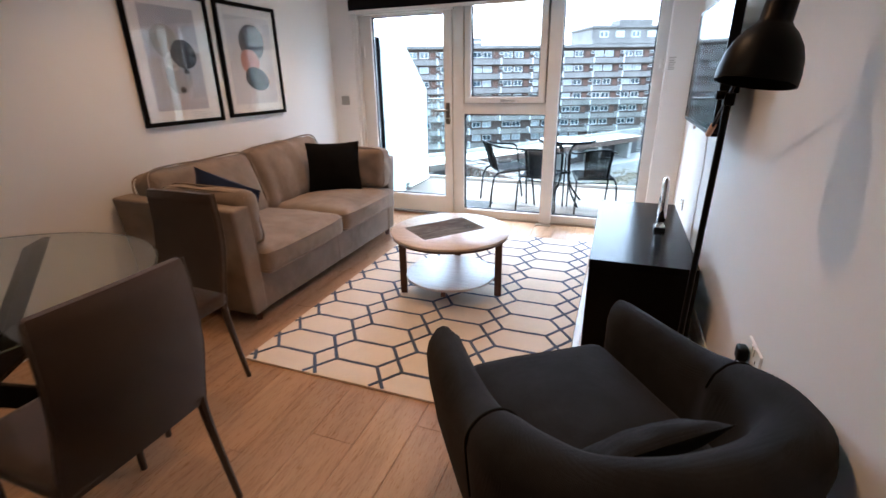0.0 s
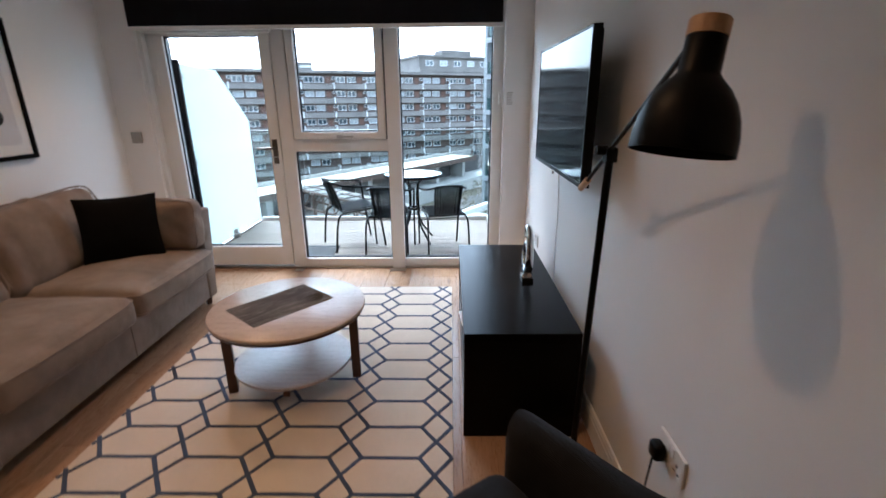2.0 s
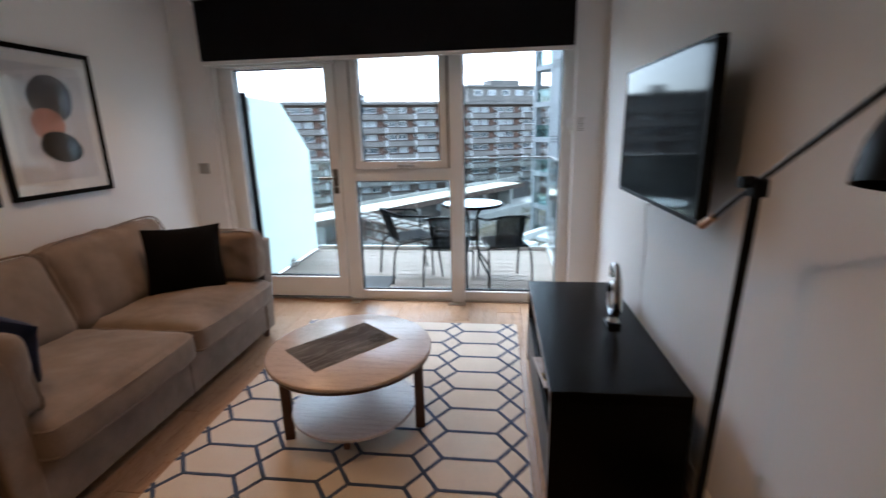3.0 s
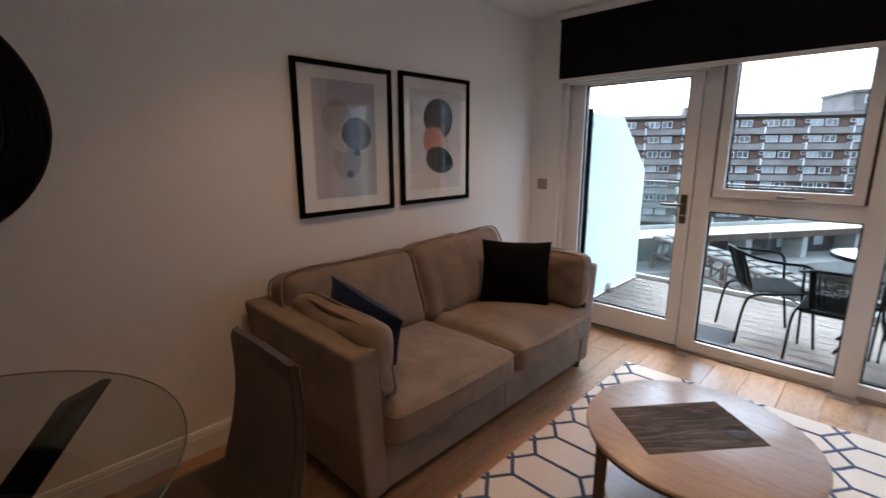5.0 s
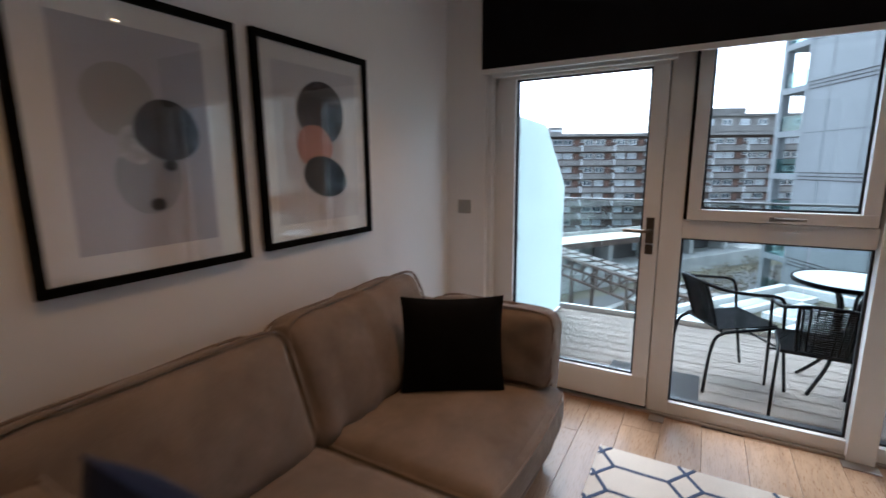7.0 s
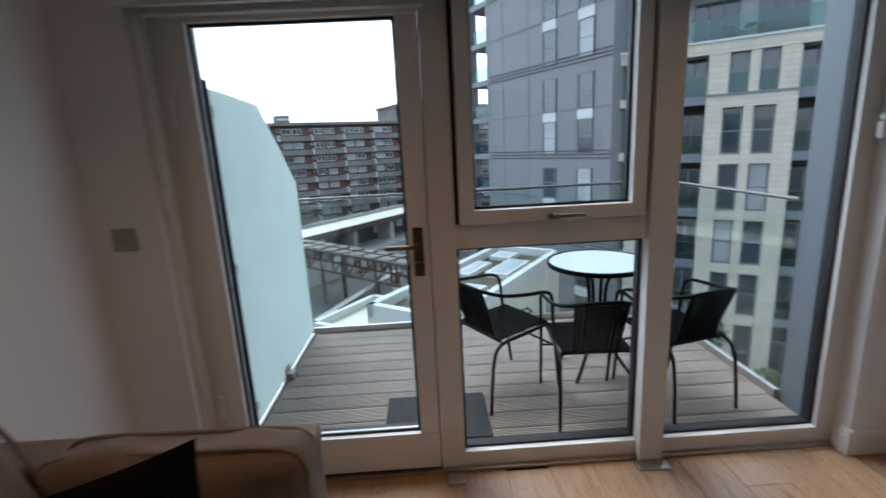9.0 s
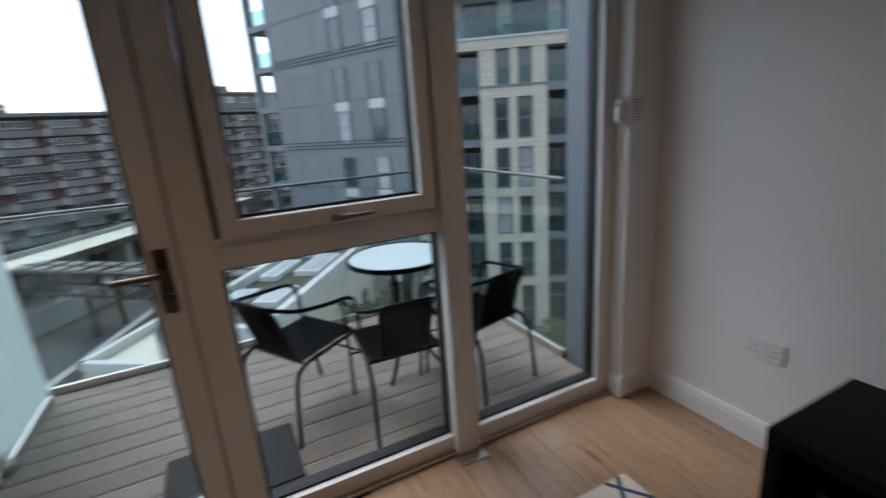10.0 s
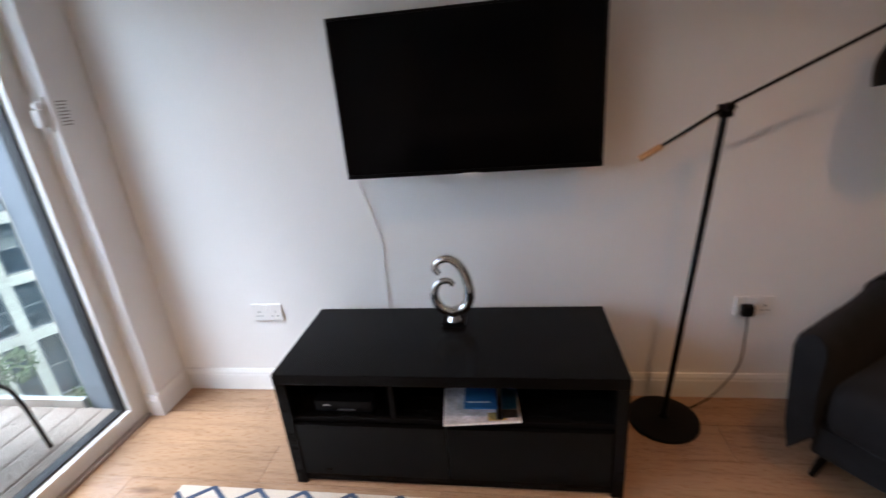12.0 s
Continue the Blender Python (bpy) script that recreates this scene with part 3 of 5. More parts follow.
def sofa_arm(s):
    """s: -1 near end, 1 far end; the arm flares out and forward towards its top."""
    bm = bmesh.new()
    lo, hi = 0.065, 0.72
    pts = [(0.04, 0.80, lo), (0.925, 0.80, lo), (0.925, 0.905, lo), (0.04, 0.905, lo),
           (0.03, 0.825, hi), (0.935, 0.825, hi - 0.005), (0.935, 0.96, hi - 0.01), (0.03, 0.96, hi)]
    v = [bm.verts.new((x, s * y, z)) for x, y, z in pts]
    for f in ((0, 1, 2, 3), (4, 5, 6, 7), (0, 1, 5, 4), (1, 2, 6, 5), (2, 3, 7, 6), (3, 0, 4, 7)):
        bm.faces.new([v[i] for i in f])
    bmesh.ops.bevel(bm, geom=list(bm.edges), offset=0.022, segments=4, profile=0.6, affect="EDGES")
    arm = part("arm", bm, SOFA, sofa, smooth=True)
    line = [(0.93, s * 0.833, 0.705), (0.931, s * 0.826, 0.55), (0.927, s * 0.812, 0.30)]
    part("piping", tube(curve_through(line, 5), 0.004, 6), PIPING, arm, smooth=True)


sofa_arm(-1)
sofa_arm(1)


def boxed_cushion(parent, name, size, m, crown, front, seed, wrinkle=0.006, scale=(6, 6, 6), k=0.05):
    """A stuffed cushion with piping round its upper and lower rim."""
    c = part(name, moved(soft_box(size, k, 26, crown, front, wrinkle, seed, scale), m), SOFA, parent, smooth=True)
    x, y = size[0] / 2 - 0.003, size[1] / 2 - 0.003
    for z in (size[2] - 0.028, 0.028):
        ring = [(x, -y + k, z), (x + front * 0.5, -y / 2, z), (x + front * 0.64, 0, z), (x + front * 0.5, y / 2, z), (x, y - k, z), (x - k, y, z), (0, y + 0.004, z), (-x + k, y, z), (-x, y - k, z),
                (-x, 0, z), (-x, -y + k, z), (-x + k, -y, z), (0, -y - 0.004, z), (x - k, -y, z)]
        part("piping", moved(tube(curve_through(ring, 4, True), 0.0058, 6, closed=True), m), PIPING, c, smooth=True)
    return c


boxed_cushion(sofa, "seat_cushion", (0.68, 0.80, 0.165), pose(0.655, -0.415, 0.287), 0.035, 0.03, 1.0)
boxed_cushion(sofa, "seat_cushion", (0.68, 0.80, 0.165), pose(0.655, 0.415, 0.287), 0.040, 0.03, 5.0)
boxed_cushion(sofa, "back_cushion", (0.47, 0.84, 0.20), pose(0.22, -0.445, 0.622) @ pose(0, 0, 0, 0, 72, 0) @ pose(0, 0, -0.10), 0.05, 0.0, 9.0, 0.014, (3, 6, 4), 0.075)
boxed_cushion(sofa, "back_cushion", (0.49, 0.84, 0.20), pose(0.22, 0.40, 0.636, 1.8, 0, 0) @ pose(0, 0, 0, 0, 72, 0) @ pose(0, 0, -0.10), 0.055, 0.0, 14.0, 0.02, (2.2, 13, 3), 0.075)
for fx, fy in ((0.87, -0.83), (0.87, 0.86), (0.13, -0.80), (0.13, 0.80)):
    part("foot", lathe([(0, 0), (0.022, 0), (0.03, 0.068), (0, 0.068)], 4, at=(fx, fy, 0)), WALNUT, sofa, "dark wooden foot")


def bolster(label, m, size, seed):
    t = thing("sofa_side_cushion", label, "cushion")
    t.matrix_basis = m
    boxed_cushion(t, "pad", size, Matrix.Identity(4), 0.03, 0.0, seed, 0.02, (4.5, 7, 5))


bolster("soft taupe side cushion leaning on the sofa arm", pose(0.60, -2.395, 0.462) @ pose(0, 0, 0, 97, 0, -3) @ pose(0, 0.16, -0.05), (0.66, 0.32, 0.115), 21.0)
bolster("plump taupe side cushion against the far sofa arm", pose(0.66, -0.895, 0.468) @ pose(0, 0, 0, 86, 0, -2) @ pose(0, 0.165, -0.07), (0.60, 0.33, 0.14), 27.0)

black_cushion = thing("scatter_cushion", "plain black square scatter cushion propped on the sofa", "cushion", (0.585, -1.115, 0.462), 34)
part("pad", moved(pillow(0.44, 0.42, 0.15, seed=3.0), pose(0, 0, 0.20, -12, 0, -3)), BLACKCLOTH, black_cushion, smooth=True)
navy_cushion = thing("scatter_cushion", "navy blue velvet scatter cushion tucked beside the side cushion", "cushion", (0.585, -2.29, 0.41), 14)
part("pad", moved(pillow(0.41, 0.43, 0.17, seed=8.0, wrinkle=0.012), pose(0, 0, 0.215, 18, 20, 0)), NAVY, navy_cushion, smooth=True)

# ---- coffee table ----
coffee = thing("coffee_table", "round two-tier coffee table with pale top and dark legs", "coffee table", (1.848, -1.775, 0.012))
part("tabletop", lathe([(0, 0.415), (0.36, 0.415), (0.372, 0.419), (0.376, 0.427), (0.374, 0.434), (0.366, 0.438), (0, 0.438)], 72), TABLETOP, coffee, smooth=True)
part("rim", lathe([(0.34, 0.405), (0.369, 0.405), (0.3745, 0.4175), (0.34, 0.4150)], 72), WALNUT, coffee, "dark wooden edge under the top", True)
part("shelf", lathe([(0, 0.128), (0.286, 0.128), (0.292, 0.136), (0.290, 0.145), (0, 0.146)], 64), TABLETOP, coffee, "pale lower shelf", True)
for a in (8, 100, 199):
    leg = moved(box((0.288, -0.022, 0.0), (0.332, 0.022, 0.406), 0.007, 3), pose(0, 0, 0, 0, 0, a))
    part("leg", leg, WALNUT, coffee)
for a in (12, 100):
    part("stretcher", moved(box((-0.289, -0.014, 0.098 if a < 50 else 0.0975), (0.289, 0.014, 0.1275 if a < 50 else 0.127), 0.003), pose(0, 0, 0, 0, 0, a)) if a < 50 else
         moved(joined(box((-0.289, -0.014, 0.098), (-0.015, 0.014, 0.1275), 0.003), box((0.015, -0.014, 0.098), (0.289, 0.014, 0.1275), 0.003)), pose(0, 0, 0, 0, 0, a)), WALNUT, coffee)
placemat = thing("placemat", "grey woven rectangular placemat on the coffee table", "placemat", (1.808, -1.771, 0.4504), 50)
part("backing", box((-0.217, -0.14, 0), (0.217, 0.14, 0.0015)), MATWEAVE, placemat)
mat_rng = random.Random(31)
strands = bmesh.new()
for k in range(46):
    y = -0.139 + 0.278 * k / 46
    x = -0.217
    while x < 0.2169:
        x2 = min(0.217, x + mat_rng.uniform(0.03, 0.12))
        if mat_rng.random() < 0.72:
            box((x, y, 0.0016), (x2, y + 0.0048, 0.0021 + 0.0006 * mat_rng.random()), bm=strands)
        x = x2
tagged(part("weave", strands, MATSTRAND, placemat, "darker woven vinyl strands"), kind="stuff")
single("coaster", moved(lathe([(0, 0), (0.042, 0), (0.044, 0.002), (0.042, 0.004), (0.036, 0.003), (0, 0.003)], 32), pose(1.955, -1.70, 0.4532)), COASTER, "small clear glass coaster on the placemat", "coaster", smooth=True)

# ---- rug ----
RX0, RX1, RY0, RY1 = 1.10, 2.667, -2.85, -0.50
rug = thing("rug", "cream wool rug with a slate blue lattice of long hexagons", "rug", (RX0, RY0, 0.0))
part("wool_ground", box((0, 0, 0.0005), (RX1 - RX0, RY1 - RY0, 0.0115), 0.004), RUGWOOL, rug)
COLS = [0.022, 0.388, 0.754, 1.12, 1.495]       # lines of diamonds
HALF, STEP, ROW0 = 0.068, 0.187, 0.0555         # half width of a diamond, its length, first row


def strip(bm, a, b, w, z0, z1):
    """A raised band of pile from a to b, cut at the rug's edge."""
    lox, hix, loy, hiy = 0.004, RX1 - RX0 - 0.004, 0.004, RY1 - RY0 - 0.004
    a, b = Vector(a), Vector(b)
    t0, t1, d = 0.0, 1.0, b - a
    for p, q, lo, hi in ((a.x, d.x, lox, hix), (a.y, d.y, loy, hiy)):
        if abs(q) < 1e-9:
            if p < lo or p > hi:
                return
            continue
        u, v = sorted(((lo - p) / q, (hi - p) / q))
        t0, t1 = max(t0, u), min(t1, v)
    if t1 - t0 < 0.02:
        return
    a, b = a + d * t0, a + d * t1
    k = max(1, int((b - a).length / 0.03))
    side = Vector((-d.y, d.x)).normalized()
    last = None
    for i in range(k + 1):
        p = a + (b - a) * i / k
        ww = w * (1 + 0.12 * noise.noise(Vector((p.x * 30, p.y * 30, 3))))
        p = p + side * 0.0025 * noise.noise(Vector((p.x * 18, p.y * 18, 9)))
        row = [bm.verts.new((*(p + side * s * ww), z)) for s, z in ((1, z0), (0.7, z1), (-0.7, z1), (-1, z0))]
        if last:
            for j in range(3):
                bm.faces.new((last[j], last[j + 1], row[j + 1], row[j]))
        last = row


lat = bmesh.new()
nrow = int((RY1 - RY0) / STEP) + 3
for ci, cx in enumerate(COLS):
    for j in range(-1, nrow):
        y0, y1 = ROW0 + j * STEP, ROW0 + (j + 0.5) * STEP
        y2 = y0 + STEP
        for sx in (-1, 1):
            strip(lat, (cx, y0), (cx + sx * HALF, y1), 0.0094, 0.0112, 0.0140 + 0.0002 * sx)
            strip(lat, (cx + sx * HALF, y1), (cx, y2), 0.0094, 0.0112, 0.0141 - 0.0002 * sx)
        if ci + 1 < len(COLS):
            strip(lat, (cx + HALF, y1), (COLS[ci + 1] - HALF, y1), 0.0094, 0.0112, 0.0138)
tagged(part("lattice", lat, RUGBLUE, rug, "raised slate blue lattice lines"), kind="stuff")

# ---- television and its stand ----
tv = thing("television", "large black flat television on the wall, switched off", "television", (3.147, -1.679, 1.376), -90)
TW, TH = 0.946, 0.562
part("screen", box((-TW / 2 + 0.010, -0.0015, -TH / 2 + 0.016), (TW / 2 - 0.010, 0.002, TH / 2 - 0.010)), SCREEN, tv, "glossy black screen")
part("bezel", joined(box((-TW / 2, -0.004, -TH / 2), (TW / 2, 0.03, -TH / 2 + 0.016), 0.003), box((-TW / 2, -0.004, TH / 2 - 0.010), (TW / 2, 0.03, TH / 2), 0.003),
                     box((-TW / 2, -0.004, -TH / 2 + 0.016), (-TW / 2 + 0.010, 0.03, TH / 2 - 0.010), 0.003), box((TW / 2 - 0.010, -0.004, -TH / 2 + 0.016), (TW / 2, 0.03, TH / 2 - 0.010), 0.003)), BLACKPLASTIC, tv)
part("casing", box((-TW / 2 + 0.012, 0.003, -TH / 2 + 0.02), (TW / 2 - 0.012, 0.038, TH / 2 - 0.014), 0.006), BLACKPLASTIC, tv)
part("rear_casing", box((-0.33, 0.038, -0.24), (0.33, 0.066, 0.08), 0.012), BLACKPLASTIC, tv)
part("wall_bracket", joined(box((-0.22, 0.066, -0.06), (0.22, 0.10, -0.02)), box((-0.22, 0.066, 0.06 - 0.02), (0.22, 0.10, 0.06)), box((-0.12, 0.10, -0.12), (0.12, 0.1375, 0.12), 0.004)), BLACKMETAL, tv)
# White plastic stands in for the glint on the silver badge.
part("badge", box((-0.035, -0.016, -TH / 2 - 0.010), (0.035, -0.0045, -TH / 2 + 0.004), 0.003), WHITEPLASTIC, tv, "small silver maker's badge, blank, its glint coloured white")
cable = thing("television_cable", "thin white cable hanging down the wall", "cable", (W - 0.004, -1.20, 1.06))
part("wire", tube(curve_through([(-0.05, -0.02, 0.06), (-0.003, 0.0, -0.015), (-0.001, -0.05, -0.20), (-0.001, -0.065, -0.30), (-0.001, -0.055, -0.42), (-0.001, -0.06, -0.60), (-0.001, -0.07, -0.94)], 8), 0.0028, 6), WHITEPLASTIC, cable, smooth=True)

stand = thing("tv_stand", "low black-brown television bench with open shelf and drawers", "tv bench", (2.712, -1.575, 0.0), -90)
SL, SD, SH = 1.218, 0.485, 0.505     # length, depth, height
e = SL / 2
part("top", box((-e, 0, SH - 0.042), (e, SD, SH), 0.002), BLACKBROWN, stand)
part("side_panel", box((-e, 0.002, 0), (-e + 0.042, SD, SH - 0.0425), 0.002), BLACKBROWN, stand)
part("side_panel", box((e - 0.042, 0.002, 0), (e, SD, SH - 0.0425), 0.002), BLACKBROWN, stand)
part("bottom", box((-e + 0.0425, 0.012, 0.012), (e - 0.0425, SD, 0.045)), BLACKBROWN, stand)
part("back_panel", box((-e + 0.0425, SD - 0.012, 0.046), (e - 0.0425, SD - 0.002, SH - 0.043)), BLACKBROWN, stand)
part("shelf", box((-e + 0.0425, 0.022, 0.285), (e - 0.0425, SD - 0.013, 0.307)), BLACKBROWN, stand)
for dx in (-0.19, 0.19):
    part("divider", box((dx - 0.009, 0.022, 0.3075), (dx + 0.009, SD - 0.013, SH - 0.0427)), BLACKBROWN, stand)
part("lower_divider", box((-0.009, 0.03, 0.0455), (0.009, SD - 0.013, 0.2845)), BLACKBROWN, stand)
for s in (-1, 1):
    part("drawer_front", box((s * 0.002 if s > 0 else -e + 0.045, 0.004, 0.05), (e - 0.045 if s > 0 else -0.002, 0.021, 0.283), 0.0015), BLACKGLOSS, stand, "glossy black drawer front")
setbox = thing("set_top_box", "small black media box on the open shelf", "media box", (2.76, -1.19, 0.3075), -90)
part("casing", box((-0.11, 0.0, 0.004), (0.11, 0.16, 0.05), 0.004), BLACKPLASTIC, setbox)
part("trim_line", box((-0.02, -0.002, 0.012), (0.045, 0.0, 0.016)), STEEL, setbox, "thin silver line")
part("indicator", box((-0.075, -0.002, 0.03), (-0.05, 0.0, 0.036)), STEEL, setbox)
for fx in (-0.09, 0.09):
    part("foot", box((fx - 0.01, 0.02, 0), (fx + 0.01, 0.14, 0.0045)), BLACKPLASTIC, setbox)
mag = thing("magazine", "glossy white magazine lying on the bench's open shelf", "magazine", (2.715, -1.705, 0.308), -84)
part("page_block", box((-0.135, 0.0, 0.0), (0.135, 0.20, 0.006), 0.001), PAPER, mag)
part("cover_picture", box((-0.13, 0.004, 0.0062), (0.13, 0.19, 0.0068)), plain("grey_cover_print", (0.62, 0.62, 0.64), 0.3, var=0.35, big=16, bump=0), mag, "pale grey cover picture")
part("yellow_print", box((0.02, 0.01, 0.007), (0.085, 0.05, 0.0073)), plain("yellow_print", (0.55, 0.42, 0.10), 0.4, var=0.6, big=40, bump=0), mag)
part("dark_print", box((0.05, 0.02, 0.0074), (0.125, 0.06, 0.0077)), plain("dark_print", (0.10, 0.10, 0.11), 0.4, var=0.6, big=40, bump=0), mag)
book = thing("booklet", "blue folded booklet on top of the magazine", "booklet", (2.785, -1.73, 0.316), -88)
part("cover", box((-0.095, 0.0, 0.0), (0.095, 0.14, 0.008), 0.001), plain("blue_cover", (0.02, 0.14, 0.36), 0.35, var=0.1, bump=0), book)
part("title_bar", box((-0.085, 0.025, 0.0081), (0.0, 0.032, 0.0085)), PAPER, book)

# chrome sculpture: two hooked loops on a small foot
sculpt = thing("sculpture", "small polished chrome abstract loop sculpture with dark base", "ornament", (3.06, -1.585, SH))
loop = [(0, 0.010, 0.055), (0, -0.045, 0.075), (0, -0.068, 0.125), (0, -0.062, 0.195), (0, -0.037, 0.254), (0, 0.005, 0.284), (0, 0.045, 0.273), (0, 0.058, 0.245), (0, 0.045, 0.222)]
loop2 = [(0, -0.020, 0.052), (0, 0.038, 0.068), (0, 0.066, 0.105), (0, 0.068, 0.150), (0, 0.048, 0.185), (0, 0.012, 0.192), (0, -0.008, 0.175)]
A_, B_ = curve_through(loop, 6), curve_through(loop2, 6)
part("outer_loop", tube(A_, [0.021 - 0.011 * abs(i / len(A_) - 0.15) for i in range(len(A_))], 14), CHROME, sculpt, smooth=True)
part("inner_loop", tube(B_, [0.019 - 0.010 * abs(i / len(B_) - 0.2) for i in range(len(B_))], 14), CHROME, sculpt, smooth=True)
part("stem", lathe([(0, 0.02), (0.03, 0.02), (0.018, 0.04), (0.022, 0.06), (0, 0.072)], 20), CHROME, sculpt, smooth=True)
part("base", box((-0.03, -0.045, 0.0), (0.03, 0.045, 0.021), 0.004), BLACKGLOSS, sculpt, "black base block")

# ---- floor lamp ----
lamp = thing("floor_lamp", "matt black arm floor lamp with dome shade and beech ends", "floor lamp", (3.115, -2.435, 0.0))
part("base", lathe([(0, 0), (0.138, 0), (0.141, 0.006), (0.138, 0.016), (0.12, 0.021), (0.02, 0.024), (0.013, 0.04), (0, 0.04)], 48), BLACKMETAL, lamp, smooth=True)
JP = Vector((0.0, -0.088, 1.262))
part("pole", tube([(0, -0.0, 0.02), JP], 0.0115, 14), BLACKMETAL, lamp, smooth=True)
part("joint", joined(box(JP - Vector((0.016, 0.02, 0.022)), JP + Vector((0.016, 0.02, 0.02)), 0.005), moved(lathe([(0, 0), (0.014, 0), (0.014, 0.03), (0, 0.03)], 14), Matrix.Translation(JP + Vector((-0.01, 0, 0.012))) @ pose(0, 0, 0, 0, -90))), BLACKMETAL, lamp)
ARM_A, ARM_B = Vector((0.0, 0.105, 1.155)), Vector((-0.03, -0.518, 1.492))
part("arm", tube([ARM_A, JP + Vector((0, 0, 0.012)), ARM_B], 0.0062, 10), BLACKMETAL, lamp, smooth=True)
dirn = (ARM_A - JP).normalized()
part("counterweight", tube([ARM_A - dirn * 0.005, ARM_A + dirn * 0.075], 0.0115, 12), BEECH, lamp, "light beech counterweight", True)
SHADE_AT = Vector((-0.042, -0.575, 1.318))
tilt = Matrix.Translation(SHADE_AT) @ pose(0, 0, 0, -8, 9, 0) @ Matrix.Diagonal((0.75, 0.75, 0.915, 1))
prof = [(0.118 , 0.0), (0.117, 0.03), (0.110, 0.065), (0.097, 0.095), (0.076, 0.122), (0.055, 0.140), (0.046, 0.150), (0.044, 0.215), (0.0, 0.216)]
inner = [(0.0, 0.205), (0.040, 0.204), (0.042, 0.150), (0.052, 0.137), (0.073, 0.119), (0.094, 0.092), (0.107, 0.063), (0.114, 0.03), (0.1155, 0.0)]
part("shade", moved(lathe(prof, 48), tilt), BLACKMETAL, lamp, smooth=True)
part("shade_lining", moved(lathe(inner + [(0.118, -0.0005)], 48), tilt), BLACKMETAL, lamp, smooth=True)
part("shade_cap", moved(lathe([(0, 0.2165), (0.0455, 0.2165), (0.0455, 0.245), (0.043, 0.248), (0, 0.248)], 32), tilt), BEECH, lamp, "light beech cap", True)
part("bulb", moved(lathe([(0, 0.06), (0.02, 0.066), (0.03, 0.09), (0.024, 0.12), (0.014, 0.14), (0.014, 0.20), (0, 0.2)], 20), tilt), WHITEPLASTIC, lamp, "unlit white bulb", True)

# ---- armchair ----
CH = pose(2.79, -3.255, 0.0, 0, 0, 35) @ Matrix.Diagonal((0.96, 0.96, 1.0, 1))      # local +y is the way it faces
armchair = thing("armchair", "charcoal cloth tub armchair with rounded wraparound back", "armchair")
armchair.matrix_basis = CH


seams = []


def shell(name):
    """The wraparound back and arms: an upholstered band swept round the seat."""
    bm = bmesh.new()
    path = [(-0.345, 0.385, 0.582), (-0.355, 0.16, 0.588), (-0.355, 0.0, 0.60), (-0.348, -0.12, 0.632), (-0.320, -0.25, 0.668), (-0.250, -0.365, 0.688), (-0.125, -0.425, 0.698), (0, -0.44, 0.70)]
    path = path + [(-x, y, z) for x, y, z in path[-2::-1]]
    P = curve_through(path, 5)
    rings = []
    for i, p in enumerate(P):
        d = (P[min(i + 1, len(P) - 1)] - P[max(i - 1, 0)])
        d.z = 0
        d.normalize()
        out = Vector((-d.y, d.x, 0))
        if out.dot(Vector((p.x, p.y - 0.05, 0))) < 0:
            out = -out
        t = min(i, len(P) - 1 - i) / (len(P) / 2)
        th = 0.064 + 0.014 * min(1.0, max(0.0, (t - 0.40) * 30))
        top, foot = p.z, 0.12
        cap = 1.0 if 0 < i < len(P) - 1 else 0.72
        prof = [(-th, foot + 0.1), (-th * cap, 0.30), (-th * cap, top - 0.07), (-th * 0.8 * cap, top - 0.03), (-th * 0.4 * cap, top - 0.006), (0.0, top), (th * 0.45 * cap, top - 0.008),
                (th * 0.85 * cap, top - 0.035), (th * cap, top - 0.08), (th * 0.9 * cap, 0.40), (th * 0.45, 0.22), (th * 0.1, foot)]
        lean = 0.05 * min(1.0, t * 1.6)
        rings.append([bm.verts.new(Vector((p.x, p.y, 0)) + out * (o + lean * (z - 0.5)) + Vector((0, 0, z))) for o, z in prof])
    k = len(rings[0])
    for a, b in zip(rings, rings[1:]):
        for j in range(k):
            bm.faces.new((a[j], a[(j + 1) % k], b[(j + 1) % k], b[j]))
    bm.faces.new(rings[0])
    bm.faces.new(rings[-1][::-1])
    for s in (0.42, 0.58):
        ring = rings[round(s * len(rings) / 2) if s < 0.5 else len(rings) - 1 - round(0.42 * len(rings) / 2)]
        seams.append([v.co.copy() for v in ring[2:10]])
    return part(name, bm, CHARCOAL, armchair, smooth=True)


sh = shell("wraparound_back")
for s in seams:
    part("seam", tube(curve_through(s, 3), 0.0045, 6), BLACKCLOTH, sh, "sewn seam between arm and back", True)
part("seat_cushion", moved(soft_box((0.56, 0.70, 0.20), 0.06, 14, 0.03, 0.0, 0.004, 33.0), pose(0, 0.035, 0.24)), CHARCOAL, armchair, smooth=True)
part("seat_base", box((-0.30, -0.36, 0.13), (0.30, 0.36, 0.26), 0.03, 3), CHARCOAL, armchair, smooth=True)
for fx, fy in ((-0.29, 0.30), (0.29, 0.30), (-0.22, -0.36), (0.22, -0.36)):
    part("leg", tube([(fx, fy, 0.0), (fx * 0.9, fy * 0.9, 0.16)], [0.011, 0.02], 12), BLACKMETAL, armchair, "dark tapered leg", True)
ac = thing("armchair_cushion", "slim charcoal lumbar cushion resting in the armchair", "cushion")
ac.matrix_basis = CH @ pose(0.02, -0.225, 0.462)
part("pad", moved(pillow(0.37, 0.20, 0.08, seed=17.0), pose(-0.02, 0, 0.075, 48, 0, 4)), CHARCOAL, ac, smooth=True)

